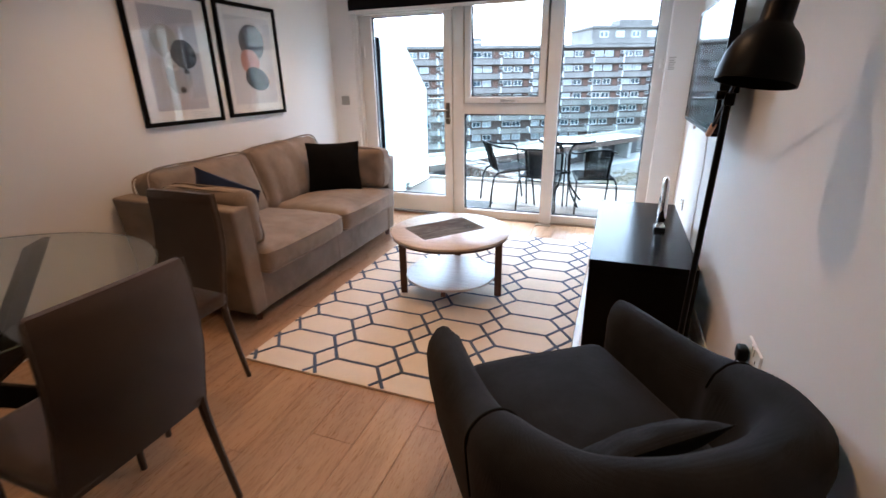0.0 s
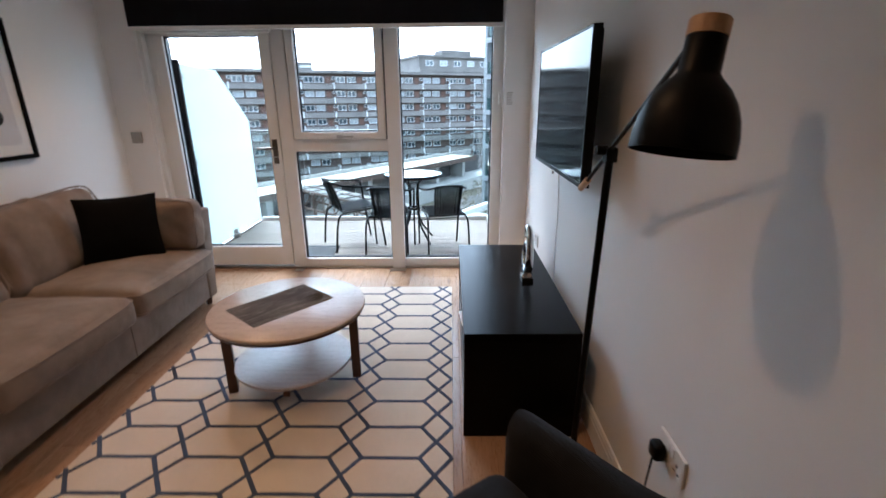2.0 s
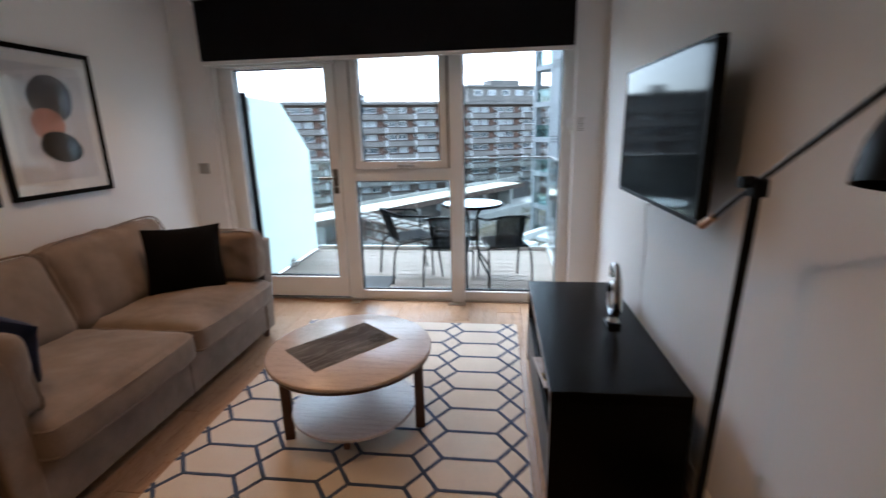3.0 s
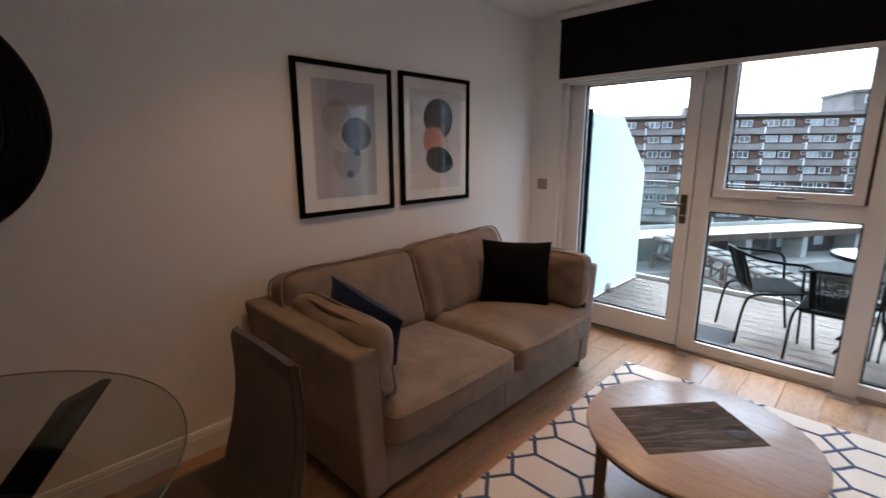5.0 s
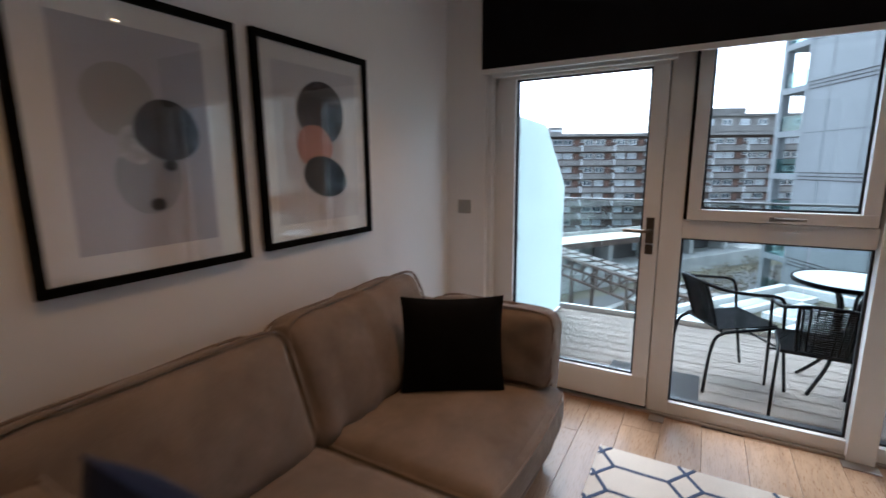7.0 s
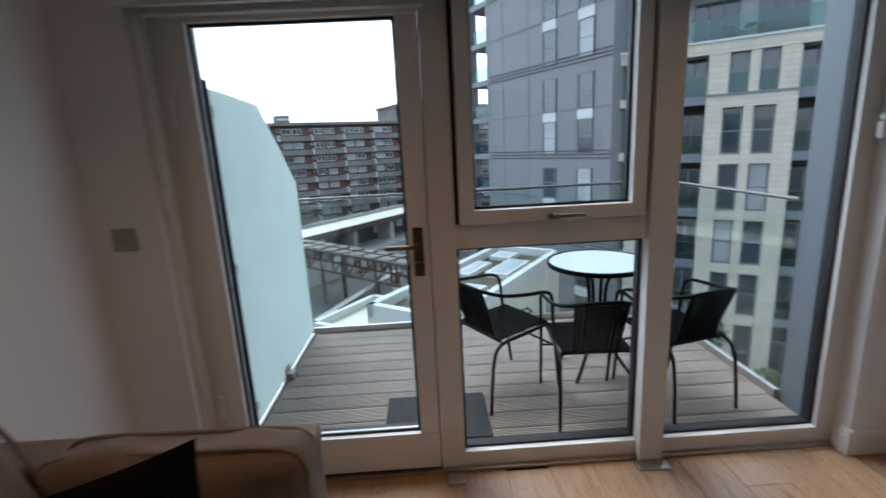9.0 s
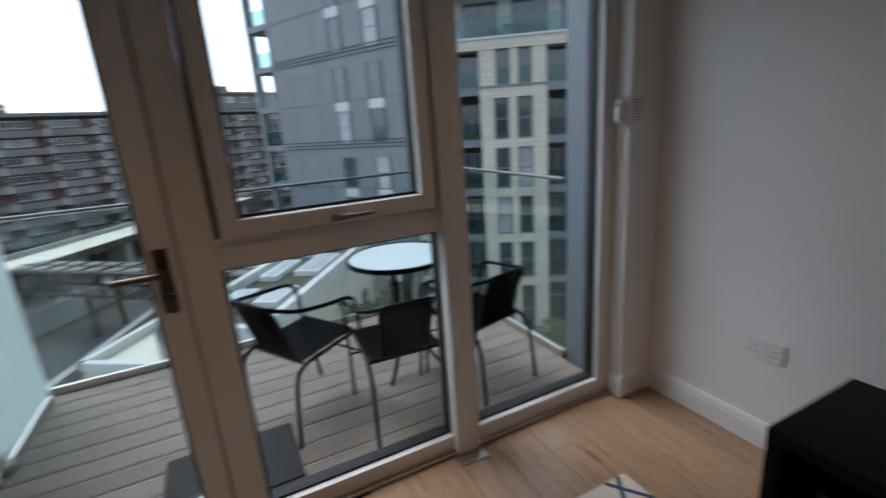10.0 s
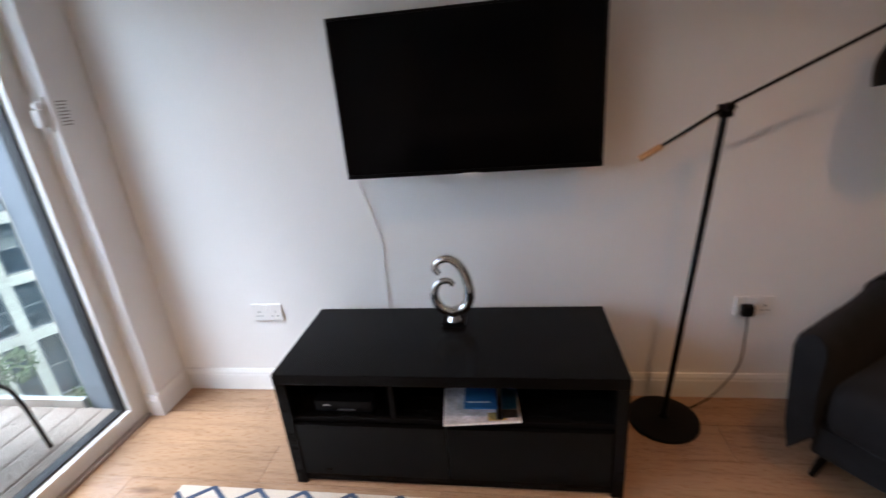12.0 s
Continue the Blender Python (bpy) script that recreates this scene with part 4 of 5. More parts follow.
# ---- dining corner ----
def dining_chair(label, at, rz):
    """A slim upholstered chair; it faces local +y, back at -y."""
    c = thing("dining_chair", label, "chair", at, rz, group="dining chairs")
    w = 0.21
    seat = moved(soft_box((0.43, 0.42, 0.07), 0.022, 10, 0.012, 0.0, 0.002, 40.0), pose(0, 0.02, 0.405))
    part("seat", seat, CHAIRCLOTH, c, smooth=True)
    side = [(-0.165, 0.40), (-0.190, 0.50), (-0.222, 0.62), (-0.238, 0.75), (-0.234, 0.90)]
    line = curve_through([(0, y, z) for y, z in side], 5)
    bm = bmesh.new()
    rings = []
    for p in line:
        ww = w - 0.045 * (p.z - 0.4) - (0.006 if p.z > 0.88 else 0)
        t = 0.017 if p.z < 0.885 else 0.011
        rings.append([bm.verts.new((x, p.y + o, p.z)) for x, o in ((-ww, -t * 0.6), (-ww + 0.008, -t), (0, -t - 0.004), (ww - 0.008, -t), (ww, -t * 0.6), (ww, t * 0.6), (ww - 0.008, t), (0, t - 0.004), (-ww + 0.008, t), (-ww, t * 0.6))])
    for a, b in zip(rings, rings[1:]):
        for k in range(10):
            bm.faces.new((a[k], a[(k + 1) % 10], b[(k + 1) % 10], b[k]))
    bm.faces.new(rings[0][::-1])
    bm.faces.new(rings[-1])
    back = part("backrest", bm, CHAIRCLOTH, c, smooth=True)
    for s in (-1, 1):
        edge = [(s * (w + 0.001 - 0.045 * (p.z - 0.4)), p.y - 0.010, p.z) for p in line]
        part("piping", tube(edge, 0.0035, 6), CHAIRCLOTH, back, smooth=True)
        part("leg", tube(curve_through([(s * 0.195, -0.172, 0.43), (s * 0.197, -0.185, 0.30), (s * 0.212, -0.225, 0.0)], 4), [0.017 - 0.0008 * i for i in range(9)], 8), CHAIRCLOTH, c, "cloth-wrapped tapered leg", True)
        part("leg", tube([(s * 0.185, 0.19, 0.415), (s * 0.19, 0.205, 0.0)], [0.017, 0.011], 8), CHAIRCLOTH, c, "cloth-wrapped tapered leg", True)
    return c


dining_chair("brown-grey upholstered dining chair pulled up to the glass table", (1.465, -3.73, 0.0), 90)
dining_chair("brown-grey upholstered dining chair between sofa and glass table", (1.01, -3.18, 0.0), 180)

TX, TY, TR = 0.85, -3.75, 0.615
dining = thing("dining_table", "round clear glass dining table on dark crossed legs", "dining table", (TX, TY, 0.0))
gt = part("glass_top", lathe([(0, 0.74), (TR - 0.004, 0.74), (TR, 0.744), (TR, 0.746), (TR - 0.004, 0.75), (0, 0.75)], 96), TABLEGLASS, dining, "clear glass top")
gt.visible_shadow = False
part("glass_edge", tube([((TR + 0.0005) * math.cos(2 * math.pi * k / 96), (TR + 0.0005) * math.sin(2 * math.pi * k / 96), 0.745) for k in range(96)], 0.0022, 6, closed=True), plain("green_glass_edge", (0.10, 0.13, 0.12), 0.15, var=0.1, bump=0), dining, "dark polished glass edge", True)
for a in (64, 184, 304):
    leg = moved(box((-0.04, -0.016, -0.72), (0.04, 0.016, 0.72), 0.004), pose(0, 0, 0.372, 0, 0, a) @ pose(0, 0, 0, 0, -55, 0) @ pose(0.0, 0.032 * 1.1, 0))
    bmesh.ops.bisect_plane(leg, geom=list(leg.verts) + list(leg.edges) + list(leg.faces), plane_co=(0, 0, 0.738), plane_no=(0, 0, 1), clear_outer=True)
    bmesh.ops.bisect_plane(leg, geom=list(leg.verts) + list(leg.edges) + list(leg.faces), plane_co=(0, 0, 0.0), plane_no=(0, 0, -1), clear_outer=True)
    bmesh.ops.holes_fill(leg, edges=leg.edges)
    part("crossed_leg", leg, BLACKBROWN, dining)
part("hub", lathe([(0, 0.34), (0.05, 0.34), (0.05, 0.41), (0, 0.41)], 24), BLACKMETAL, dining)

# round mirror
mirror = thing("round_mirror", "round wall mirror with a wide black frame", "mirror", (0.0, -3.64, 1.548))
turn90 = pose(0, 0, 0, 0, 90, 0)
part("frame", moved(lathe([(0.255, 0.001), (0.428, 0.001), (0.433, 0.012), (0.423, 0.026), (0.34, 0.032), (0.26, 0.018), (0.255, 0.012)], 72), turn90), BLACKMETAL, mirror, smooth=True)
for k in range(7):
    part("rib", moved(tube([((0.28 + 0.02 * k) * math.cos(2 * math.pi * j / 72), (0.28 + 0.02 * k) * math.sin(2 * math.pi * j / 72), 0.0255 + 0.0012 * min(k, 6 - k)) for j in range(72)], 0.005, 6, closed=True), turn90), BLACKMETAL, mirror, smooth=True)
part("mirror_glass", moved(lathe([(0, 0.004), (0.257, 0.004), (0.257, 0.008), (0, 0.0085)], 64), turn90), MIRROR, mirror, "silvered glass")

# ---- pictures ----
PW, PH = 0.634, 0.808
PICFRAME = plain("black_stained_frame", (0.003, 0.003, 0.003), 0.6, var=0.2, spec=0.06)


def picture(label, yc, zc, print_col, shapes, rect):
    p = thing("framed_picture", label, "picture", (0.0, yc, zc), 90, group="framed prints over the sofa")
    f, d = 0.026, 0.026
    a, b = PW / 2, PH / 2
    part("frame", joined(box((-a, -d, -b), (a, -0.001, -b + f), 0.002), box((-a, -d, b - f), (a, -0.001, b), 0.002), box((-a, -d, -b + f), (-a + f, -0.001, b - f), 0.002), box((a - f, -d, -b + f), (a, -0.001, b - f), 0.002)), PICFRAME, p, "slim black wooden frame")
    part("mount", box((-a + f, -0.012, -b + f), (a - f, -0.008, b - f)), PAPER, p, "white card mount")
    def xz(u, v):
        return (u - 0.5) * PW, (0.5 - v) * PH
    x0, z1 = xz(rect[0], rect[1])
    x1, z0 = xz(rect[2], rect[3])
    pr = part("print", box((x0, -0.0128, z0), (x1, -0.0122, z1)), print_col, p)
    for k, (u, v, ru, rv, rot, mat) in enumerate(shapes):
        cx, cz = xz(u, v)
        pts = [(ru * PW * math.cos(t) * (1 + 0.03 * math.sin(3 * t + k)), rv * PH * math.sin(t)) for t in (2 * math.pi * j / 48 for j in range(48))]
        cr, sr = math.cos(radians(rot)), math.sin(radians(rot))
        y = -0.0132 - 0.0004 * k
        part("painted_disc", prism([(cx + q * cr - w * sr, cz + q * sr + w * cr) for q, w in pts], y - 0.0003, y, "y"), mat, pr)
    g = part("glass", box((-a + f, -0.020, -b + f), (a - f, -0.018, b - f)), PICGLASS, p, "picture glass")
    g.visible_shadow = False


LILAC = plain("lilac_grey_print", (0.50, 0.50, 0.545), 0.8, var=0.05, big=4, bump=0)
PALE = plain("pale_grey_print", (0.66, 0.655, 0.67), 0.8, var=0.03, big=4, bump=0)
INK = plain("black_ink", (0.012, 0.012, 0.014), 0.8, var=0.3, bump=0)
WASH = plain("dark_watercolour", (0.10, 0.10, 0.115), 0.8, var=0.45, big=14, bump=0)
MARBLE = plain("black_marbled_ink", (0.06, 0.06, 0.07), 0.8, var=0.8, big=24, bump=0)
PALEMARBLE = plain("white_marbled_ink", (0.60, 0.60, 0.60), 0.8, var=0.35, big=26, bump=0)
BROWNGREY = plain("warm_grey_ink", (0.38, 0.37, 0.36), 0.8, var=0.06, bump=0)
BLUEGREY = plain("blue_grey_ink", (0.33, 0.345, 0.38), 0.8, var=0.08, bump=0)
PINK = plain("dusty_pink_ink", (0.52, 0.27, 0.215), 0.8, var=0.08, bump=0)
picture("black framed abstract print of grey and marbled circles", -1.943, 1.484, LILAC,
        [(0.40, 0.36, 0.15, 0.125, 0, BROWNGREY), (0.49, 0.636, 0.15, 0.126, 10, BLUEGREY), (0.452, 0.51, 0.085, 0.07, 0, PALEMARBLE), (0.60, 0.454, 0.157, 0.111, -12, MARBLE),
         (0.595, 0.583, 0.034, 0.022, 0, INK), (0.515, 0.727, 0.036, 0.024, 0, INK)], (0.17, 0.11, 0.81, 0.885))
picture("black framed abstract print of grey, pink and black ovals", -1.24, 1.494, PALE,
        [(0.529, 0.332, 0.215, 0.16, 12, WASH), (0.456, 0.505, 0.16, 0.111, -8, PINK), (0.541, 0.66, 0.205, 0.105, -14, INK)], (0.13, 0.11, 0.87, 0.89))

# ---- balcony ----
BY0, BY1, BX0, BX1 = 0.125, 1.70, 0.27, 3.13
single("balcony_slab", box((-0.3, 0.12, -0.32), (3.135, 1.75, -0.03)), CLADDING, "grey balcony slab", "balcony", kind="structure")
deck = tagged(new("balcony_floor"), "grey-brown grooved composite decking boards", "decking", kind="structure")
single("facade_fin", box((3.13, 0.121, -0.029), (3.55, 0.37, 3.4), 0.004), CLADDING, "blue-grey metal clad fin beside the glazing", "cladding", kind="structure")
single("facade_fin_b", box((-0.2, 0.121, -0.029), (0.235, 0.33, 3.4), 0.004), CLADDING, "blue-grey metal clad fin beside the door", "cladding", kind="structure")
single("facade_head", box((-0.2, 0.121, 2.3), (3.129, 0.35, 3.4)), CLADDING, "grey metal cladding above the glazing", "cladding", kind="structure")
screen_ = thing("privacy_screen", "frosted glass balcony privacy screen with a sloped corner", "privacy screen", (0.285, 0.0, 0.0))
part("frosted_panel", prism([(0.36, 0.035), (1.665, 0.035), (1.665, 1.215), (1.04, 1.725), (0.36, 1.745)], -0.007, 0.007, "x"), FROST, screen_, "pale frosted glass")
part("post", box((-0.03, 0.331, 0.0), (0.03, 0.359, 1.77), 0.004), BLACKMETAL, screen_, "dark steel post")
for cz in (0.14, 0.89, 1.64):
    part("clamp", box((-0.018, 0.359, cz - 0.025), (0.022, 0.41, cz + 0.025), 0.006), STEEL, screen_)
part("foot_clamp", joined(box((-0.02, 0.92, 0.0), (0.05, 0.99, 0.05), 0.008), box((-0.012, 0.90, 0.0), (0.012, 1.0, 0.09), 0.004)), STEEL, screen_)
part("foot_rail", box((-0.014, 0.36, 0.0), (0.014, 1.665, 0.016), 0.003), STEEL, screen_)

bal = thing("glass_balustrade", "frameless glass balustrade with slim steel handrail", "balustrade", (0, 0, 0))
edges = [(0.30, 1.24), (1.255, 2.19), (2.205, 3.105)]
for a, b in edges:
    g = part("glass_panel", box((a, 1.703, 0.03), (b, 1.717, 1.076), 0.002), BALGLASS, bal, "clear glass panel")
    g.visible_shadow = False
g = part("glass_panel", box((3.108, 0.372, 0.03), (3.122, 1.70, 1.076), 0.002), BALGLASS, bal, "clear glass panel")
g.visible_shadow = False
part("handrail", tube([(0.29, 1.71, 1.088), (3.115, 1.71, 1.088), (3.115, 0.373, 1.088)], 0.011, 12), RAILSTEEL, bal, "slim steel handrail", True)
part("base_channel", box((0.29, 1.695, -0.029), (3.125, 1.725, 0.045), 0.003), STEEL, bal, "metal base channel")
part("base_channel", box((3.10, 0.372, -0.029), (3.13, 1.694, 0.045), 0.003), STEEL, bal, "metal base channel")
single("doormat", box((0.975, 0.19, -0.0005), (1.525, 0.605, 0.012), 0.003), RUBBERMAT, "black ribbed rubber doormat on the decking", "doormat")


def bistro_chair(label):
    """Black tube chair with woven seat and back; faces local +y."""
    c = thing("balcony_chair", label, "chair", group="balcony chairs")
    r = 0.0105
    for s in (-1, 1):
        x = s * 0.245
        part("front_leg", tube(curve_through([(x * 0.96, 0.265, 0.0), (x, 0.205, 0.40), (x * 1.03, 0.185, 0.58), (x * 1.04, 0.13, 0.632), (x * 1.02, 0.0, 0.645), (x * 0.90, -0.16, 0.664), (x * 0.60, -0.262, 0.695)], 5), r, 10), CHAIRTUBE, c, "bent tube front leg and armrest", True)
        part("back_leg", tube(curve_through([(x * 0.96, -0.27, 0.0), (x * 0.93, -0.235, 0.30), (x * 0.89, -0.17, 0.385), (x * 0.86, 0.0, 0.40), (x * 0.86, 0.18, 0.415)], 5), r, 10), CHAIRTUBE, c, "bent tube back leg", True)
        part("back_post", tube(curve_through([(x * 0.52, -0.16, 0.40), (x * 0.57, -0.205, 0.55), (x * 0.60, -0.262, 0.695)], 5), r, 10), CHAIRTUBE, c, smooth=True)
    part("back_rail", tube(curve_through([(-0.147, -0.262, 0.695), (-0.09, -0.283, 0.707), (0.09, -0.283, 0.707), (0.147, -0.262, 0.695)], 5), r, 10), CHAIRTUBE, c, smooth=True)
    part("stretcher", tube([(-0.232, 0.222, 0.28), (0.232, 0.222, 0.28)], 0.007, 8), CHAIRTUBE, c)
    for yy, zz in ((-0.17, 0.40), (0.19, 0.415)):
        part("seat_rail", tube([(-0.21, yy, zz), (0.21, yy, zz)], 0.009, 8), CHAIRTUBE, c)
    weave = bmesh.new()
    for k in range(17):
        y = -0.165 + 0.35 * k / 16
        box((-0.205, y - 0.0085, 0.407 + 0.02 * k / 16), (0.205, y + 0.0085, 0.413 + 0.02 * k / 16), bm=weave)
    for k in range(5):
        x = -0.16 + 0.08 * k
        box((x - 0.008, -0.17, 0.402), (x + 0.008, 0.19, 0.4065), bm=weave)
    tagged(part("seat_weave", weave, RATTAN, c, "flat black rattan seat strands"), kind="stuff")
    bw = bmesh.new()
    for k in range(21):
        t = k / 20
        z = 0.425 + 0.275 * t
        y = -0.168 - 0.092 * t
        hw = 0.128 + 0.018 * t
        tube([(-hw, y, z), (-hw * 0.5, y - 0.016, z), (0, y - 0.021, z), (hw * 0.5, y - 0.016, z), (hw, y, z)], 0.0056, 5, bm=bw)
    for k in range(8):
        x = -0.112 + 0.032 * k
        tube([(x, -0.186, 0.425), (x * 1.07, -0.232, 0.57), (x * 1.14, -0.277, 0.70)], 0.005, 5, bm=bw)
    tagged(part("back_weave", bw, RATTAN, c, "woven black rattan back"), kind="stuff")
    return c


bc = bistro_chair("black woven rattan balcony chair with tube armrests beside the table")
SLIM = Matrix.Diagonal((0.92, 0.96, 0.98, 1))
bc.matrix_basis = pose(1.66, 0.70, 0, 0, 0, -60) @ SLIM
for m in (pose(2.075, 0.43, 0, 0, 0, -3) @ SLIM, pose(2.585, 0.49, 0, 0, 0, 14) @ SLIM):
    tagged(copy_thing(bc, m), "black woven rattan balcony chair with its back to the window")
btab = thing("balcony_table", "round balcony table with textured glass top and black legs", "table", (2.275, 0.825, 0))
part("glass_top", lathe([(0, 0.70), (0.285, 0.70), (0.288, 0.704), (0.285, 0.708), (0, 0.708)], 56), ICEGLASS, btab, "pale textured glass top", True)
part("rim", lathe([(0.285, 0.685), (0.298, 0.685), (0.302, 0.70), (0.298, 0.712), (0.289, 0.712), (0.289, 0.699), (0.285, 0.699)], 56), BLACKMETAL, btab, smooth=True)
for a in (45, 135, 225, 315):
    ca, sa = math.cos(radians(a)), math.sin(radians(a))
    part("leg", tube(curve_through([(0.25 * ca, 0.25 * sa, 0.0), (0.10 * ca, 0.10 * sa, 0.18), (0.055 * ca, 0.055 * sa, 0.36), (0.07 * ca, 0.07 * sa, 0.60), (0.20 * ca, 0.20 * sa, 0.698)], 6), 0.011, 10), BLACKMETAL, btab, smooth=True)
part("collar", lathe([(0.045, 0.34), (0.07, 0.34), (0.07, 0.365), (0.045, 0.365)], 24), BLACKMETAL, btab)

# ---- outside ----
GROUND = -13.6
CONCRETE = plain("weathered_concrete", (0.31, 0.30, 0.285), 0.85, var=0.18, big=0.25, fine=6, bump=0.2, dist=0.01)
BANDCONCRETE = plain("stained_concrete_bands", (0.20, 0.188, 0.175), 0.9, var=0.25, big=0.25, fine=6, bump=0.2, dist=0.01)
BROWNBRICK = plain("brown_brick", (0.105, 0.075, 0.062), 0.9, var=0.3, big=0.5, fine=8, bump=0.1, dist=0.01)
# One dark brown-grey for set-back walls, rails, panel joints and window edge strips.
DARKWALL = plain("dark_brown_grey", (0.055, 0.05, 0.05), 0.9, var=0.2, big=0.6, fine=6)
GREYPANEL = plain("dark_grey_rainscreen", (0.19, 0.203, 0.212), 0.55, var=0.06, big=0.4, fine=10, bump=0.05)
FARWHITE = plain("far_white_frames", (0.58, 0.59, 0.60), 0.6, var=0.08, big=1.0)
FARGLASS = plain("far_window_glass", (0.045, 0.075, 0.10), 0.06, var=0.5, big=0.45, bump=0.0, coat=0.7)
FARBLIND = plain("far_window_blind", (0.42, 0.45, 0.48), 0.35, var=0.2, big=0.8)
GREENGLASS = glass("far_balcony_glass", (0.62, 0.76, 0.75))
SCRUB = plain("scrub_ground", (0.105, 0.095, 0.06), 0.95, var=0.45, big=0.12, fine=1.5, bump=0.6, dist=0.1)
ASPHALT = plain("asphalt", (0.055, 0.055, 0.057), 0.9, var=0.2, big=0.2, fine=3)
ROOFING = plain("pale_roof_membrane", (0.60, 0.60, 0.58), 0.8, var=0.12, big=0.3, fine=5)
CREAMWALL = plain("cream_render", (0.60, 0.56, 0.46), 0.85, var=0.07, big=0.3, fine=5)
RUST = plain("rusty_steel", (0.10, 0.065, 0.05), 0.8, 0.2, var=0.3, big=0.8, fine=10)
GRASS = plain("lawn", (0.075, 0.115, 0.035), 0.95, var=0.3, big=0.3, fine=8, bump=0.5, dist=0.05)
DRYLEAF = plain("brownish_foliage", (0.13, 0.105, 0.065), 0.8, var=0.4, big=1.2, fine=6, bump=0.0)
BARK = plain("bark", (0.09, 0.07, 0.055), 0.95, var=0.3, big=3, fine=30, bump=0.6, dist=0.01)
LEAF = plain("foliage", (0.065, 0.10, 0.035), 0.7, var=0.45, big=1.2, fine=6, bump=0.0)


def cream_brick():
    m, n, l, b = nodes_of("cream_brick")
    br = n.new("ShaderNodeTexBrick")
    br.inputs["Scale"].default_value = 1.0
    br.inputs["Brick Width"].default_value, br.inputs["Row Height"].default_value, br.inputs["Mortar Size"].default_value = 0.9, 0.3, 0.012
    br.inputs["Color1"].default_value, br.inputs["Color2"].default_value, br.inputs["Mortar"].default_value = (0.62, 0.57, 0.47, 1), (0.56, 0.51, 0.42, 1), (0.36, 0.33, 0.28, 1)
    v = coords(n, l)
    rot = n.new("ShaderNodeVectorRotate")
    rot.rotation_type = "EULER_XYZ"
    rot.inputs["Rotation"].default_value = (radians(-90), 0, 0)
    l.new(v, rot.inputs["Vector"])
    l.new(rot.outputs[0], br.inputs["Vector"])
    tone = ramp(n, l, noise_tex(n, l, v, 1.2), [(0.3, (0.86, 0.86, 0.86)), (0.7, (1, 1, 1))])
    l.new(mixed(n, l, br.outputs["Color"], tone, 1.0, "MULTIPLY"), b.inputs["Base Color"])
    b.inputs["Roughness"].default_value = 0.85
    return m


CREAMBRICK = cream_brick()
single("ground", box((-900, 3.5, GROUND - 1), (900, 1800, GROUND)), SCRUB, "brown and green scrubby ground far below the balcony", "ground", kind="structure")
single("road", moved(box((-4.0, -60, 0.0), (4.0, 60, 0.06)), pose(-2, 52, GROUND, 0, 0, -34)), ASPHALT, "grey asphalt road", "road", kind="structure")
single("lawn", moved(box((-7, -6, 0.0), (9, 5, 0.08)), pose(15, 18.5, GROUND, 0, 0, -34)), GRASS, "green lawn at the foot of the flats", "lawn", kind="structure")


def window_mesh(name, w, h, cols, rows, frame_mat, pane_mat, t=0.07):
    """A framed window, face along -y, origin at its lower middle; panes set back."""
    bm = bmesh.new()
    box((-w / 2, 0.0, 0), (w / 2, 0.06, t), bm=bm)
    box((-w / 2, 0.0, h - t), (w / 2, 0.06, h), bm=bm)
    for k in range(cols + 1):
        x = -w / 2 + t / 2 + (w - t) * k / cols
        box((x - t / 2, 0.0, t), (x + t / 2, 0.06, h - t), bm=bm)
    for k in range(1, rows):
        z = h * k / rows
        box((-w / 2 + t, 0.005, z - t / 2), (w / 2 - t, 0.055, z + t / 2), bm=bm)
    n0 = len(bm.faces)
    box((-w / 2 + 0.02, 0.035, 0.02), (w / 2 - 0.02, 0.05, h - 0.02), bm=bm)
    bm.faces.ensure_lookup_table()
    for f in bm.faces[n0:]:
        f.material_index = 1
    return finish(name, bm, [frame_mat, pane_mat])


def put_part(name, mesh, parent, m, label=""):
    ob = new(name, mesh)
    ob.parent = parent
    ob.matrix_basis = m
    return tagged(ob, label)


# long council block with deck-access balconies
rng = random.Random(4)
block = thing("apartment_block", "long brown brick apartment block with concrete balcony bands", "building", (0.0, 99.0, GROUND), 27)
L0, L1, ROOF, PITCH = -78.0, 46.0, 7.2 - GROUND, 2.62
part("wall", box((L0, 1.4, 0), (L1, 12, ROOF - 0.3)), BROWNBRICK, block, "brown brick wall behind the decks")
part("roof", box((L0, -0.25, ROOF - 0.55), (L1, 12.2, ROOF), 0.03), BANDCONCRETE, block, "flat concrete roof edge")
part("upper_block", box((-3.9, 1.0, ROOF), (30, 12, ROOF + 3.0)), BANDCONCRETE, block, "raised concrete upper storey")
part("upper_roof", box((-4.3, 0.4, ROOF + 3.0), (30, 12, ROOF + 3.4)), BANDCONCRETE, block)
part("roof_hut", box((-28.0, 3, ROOF), (-25.4, 6, ROOF + 1.5), 0.03), BANDCONCRETE, block, "small concrete roof hut")
part("roof_hut", box((-27.8, 2.96, ROOF + 0.6), (-25.6, 2.99, ROOF + 0.95)), FARWHITE, block)
part("roof_hut", box((2.0, 2.0, ROOF + 3.4), (9.0, 6, ROOF + 4.6), 0.03), BANDCONCRETE, block)
wm = [window_mesh("window", 1.75, 1.15, 2, 1, FARWHITE, FARGLASS, 0.14), window_mesh("window", 1.75, 1.15, 2, 1, FARWHITE, FARBLIND, 0.14), window_mesh("window", 0.8, 0.55, 1, 1, FARWHITE, FARGLASS, 0.1)]
dm = finish("front_door", box((-0.45, 0.0, 0), (0.45, 0.05, 2.0)), plain("red_brown_door", (0.15, 0.075, 0.05), 0.6, var=0.2, big=0.3))
BAY = 6.2
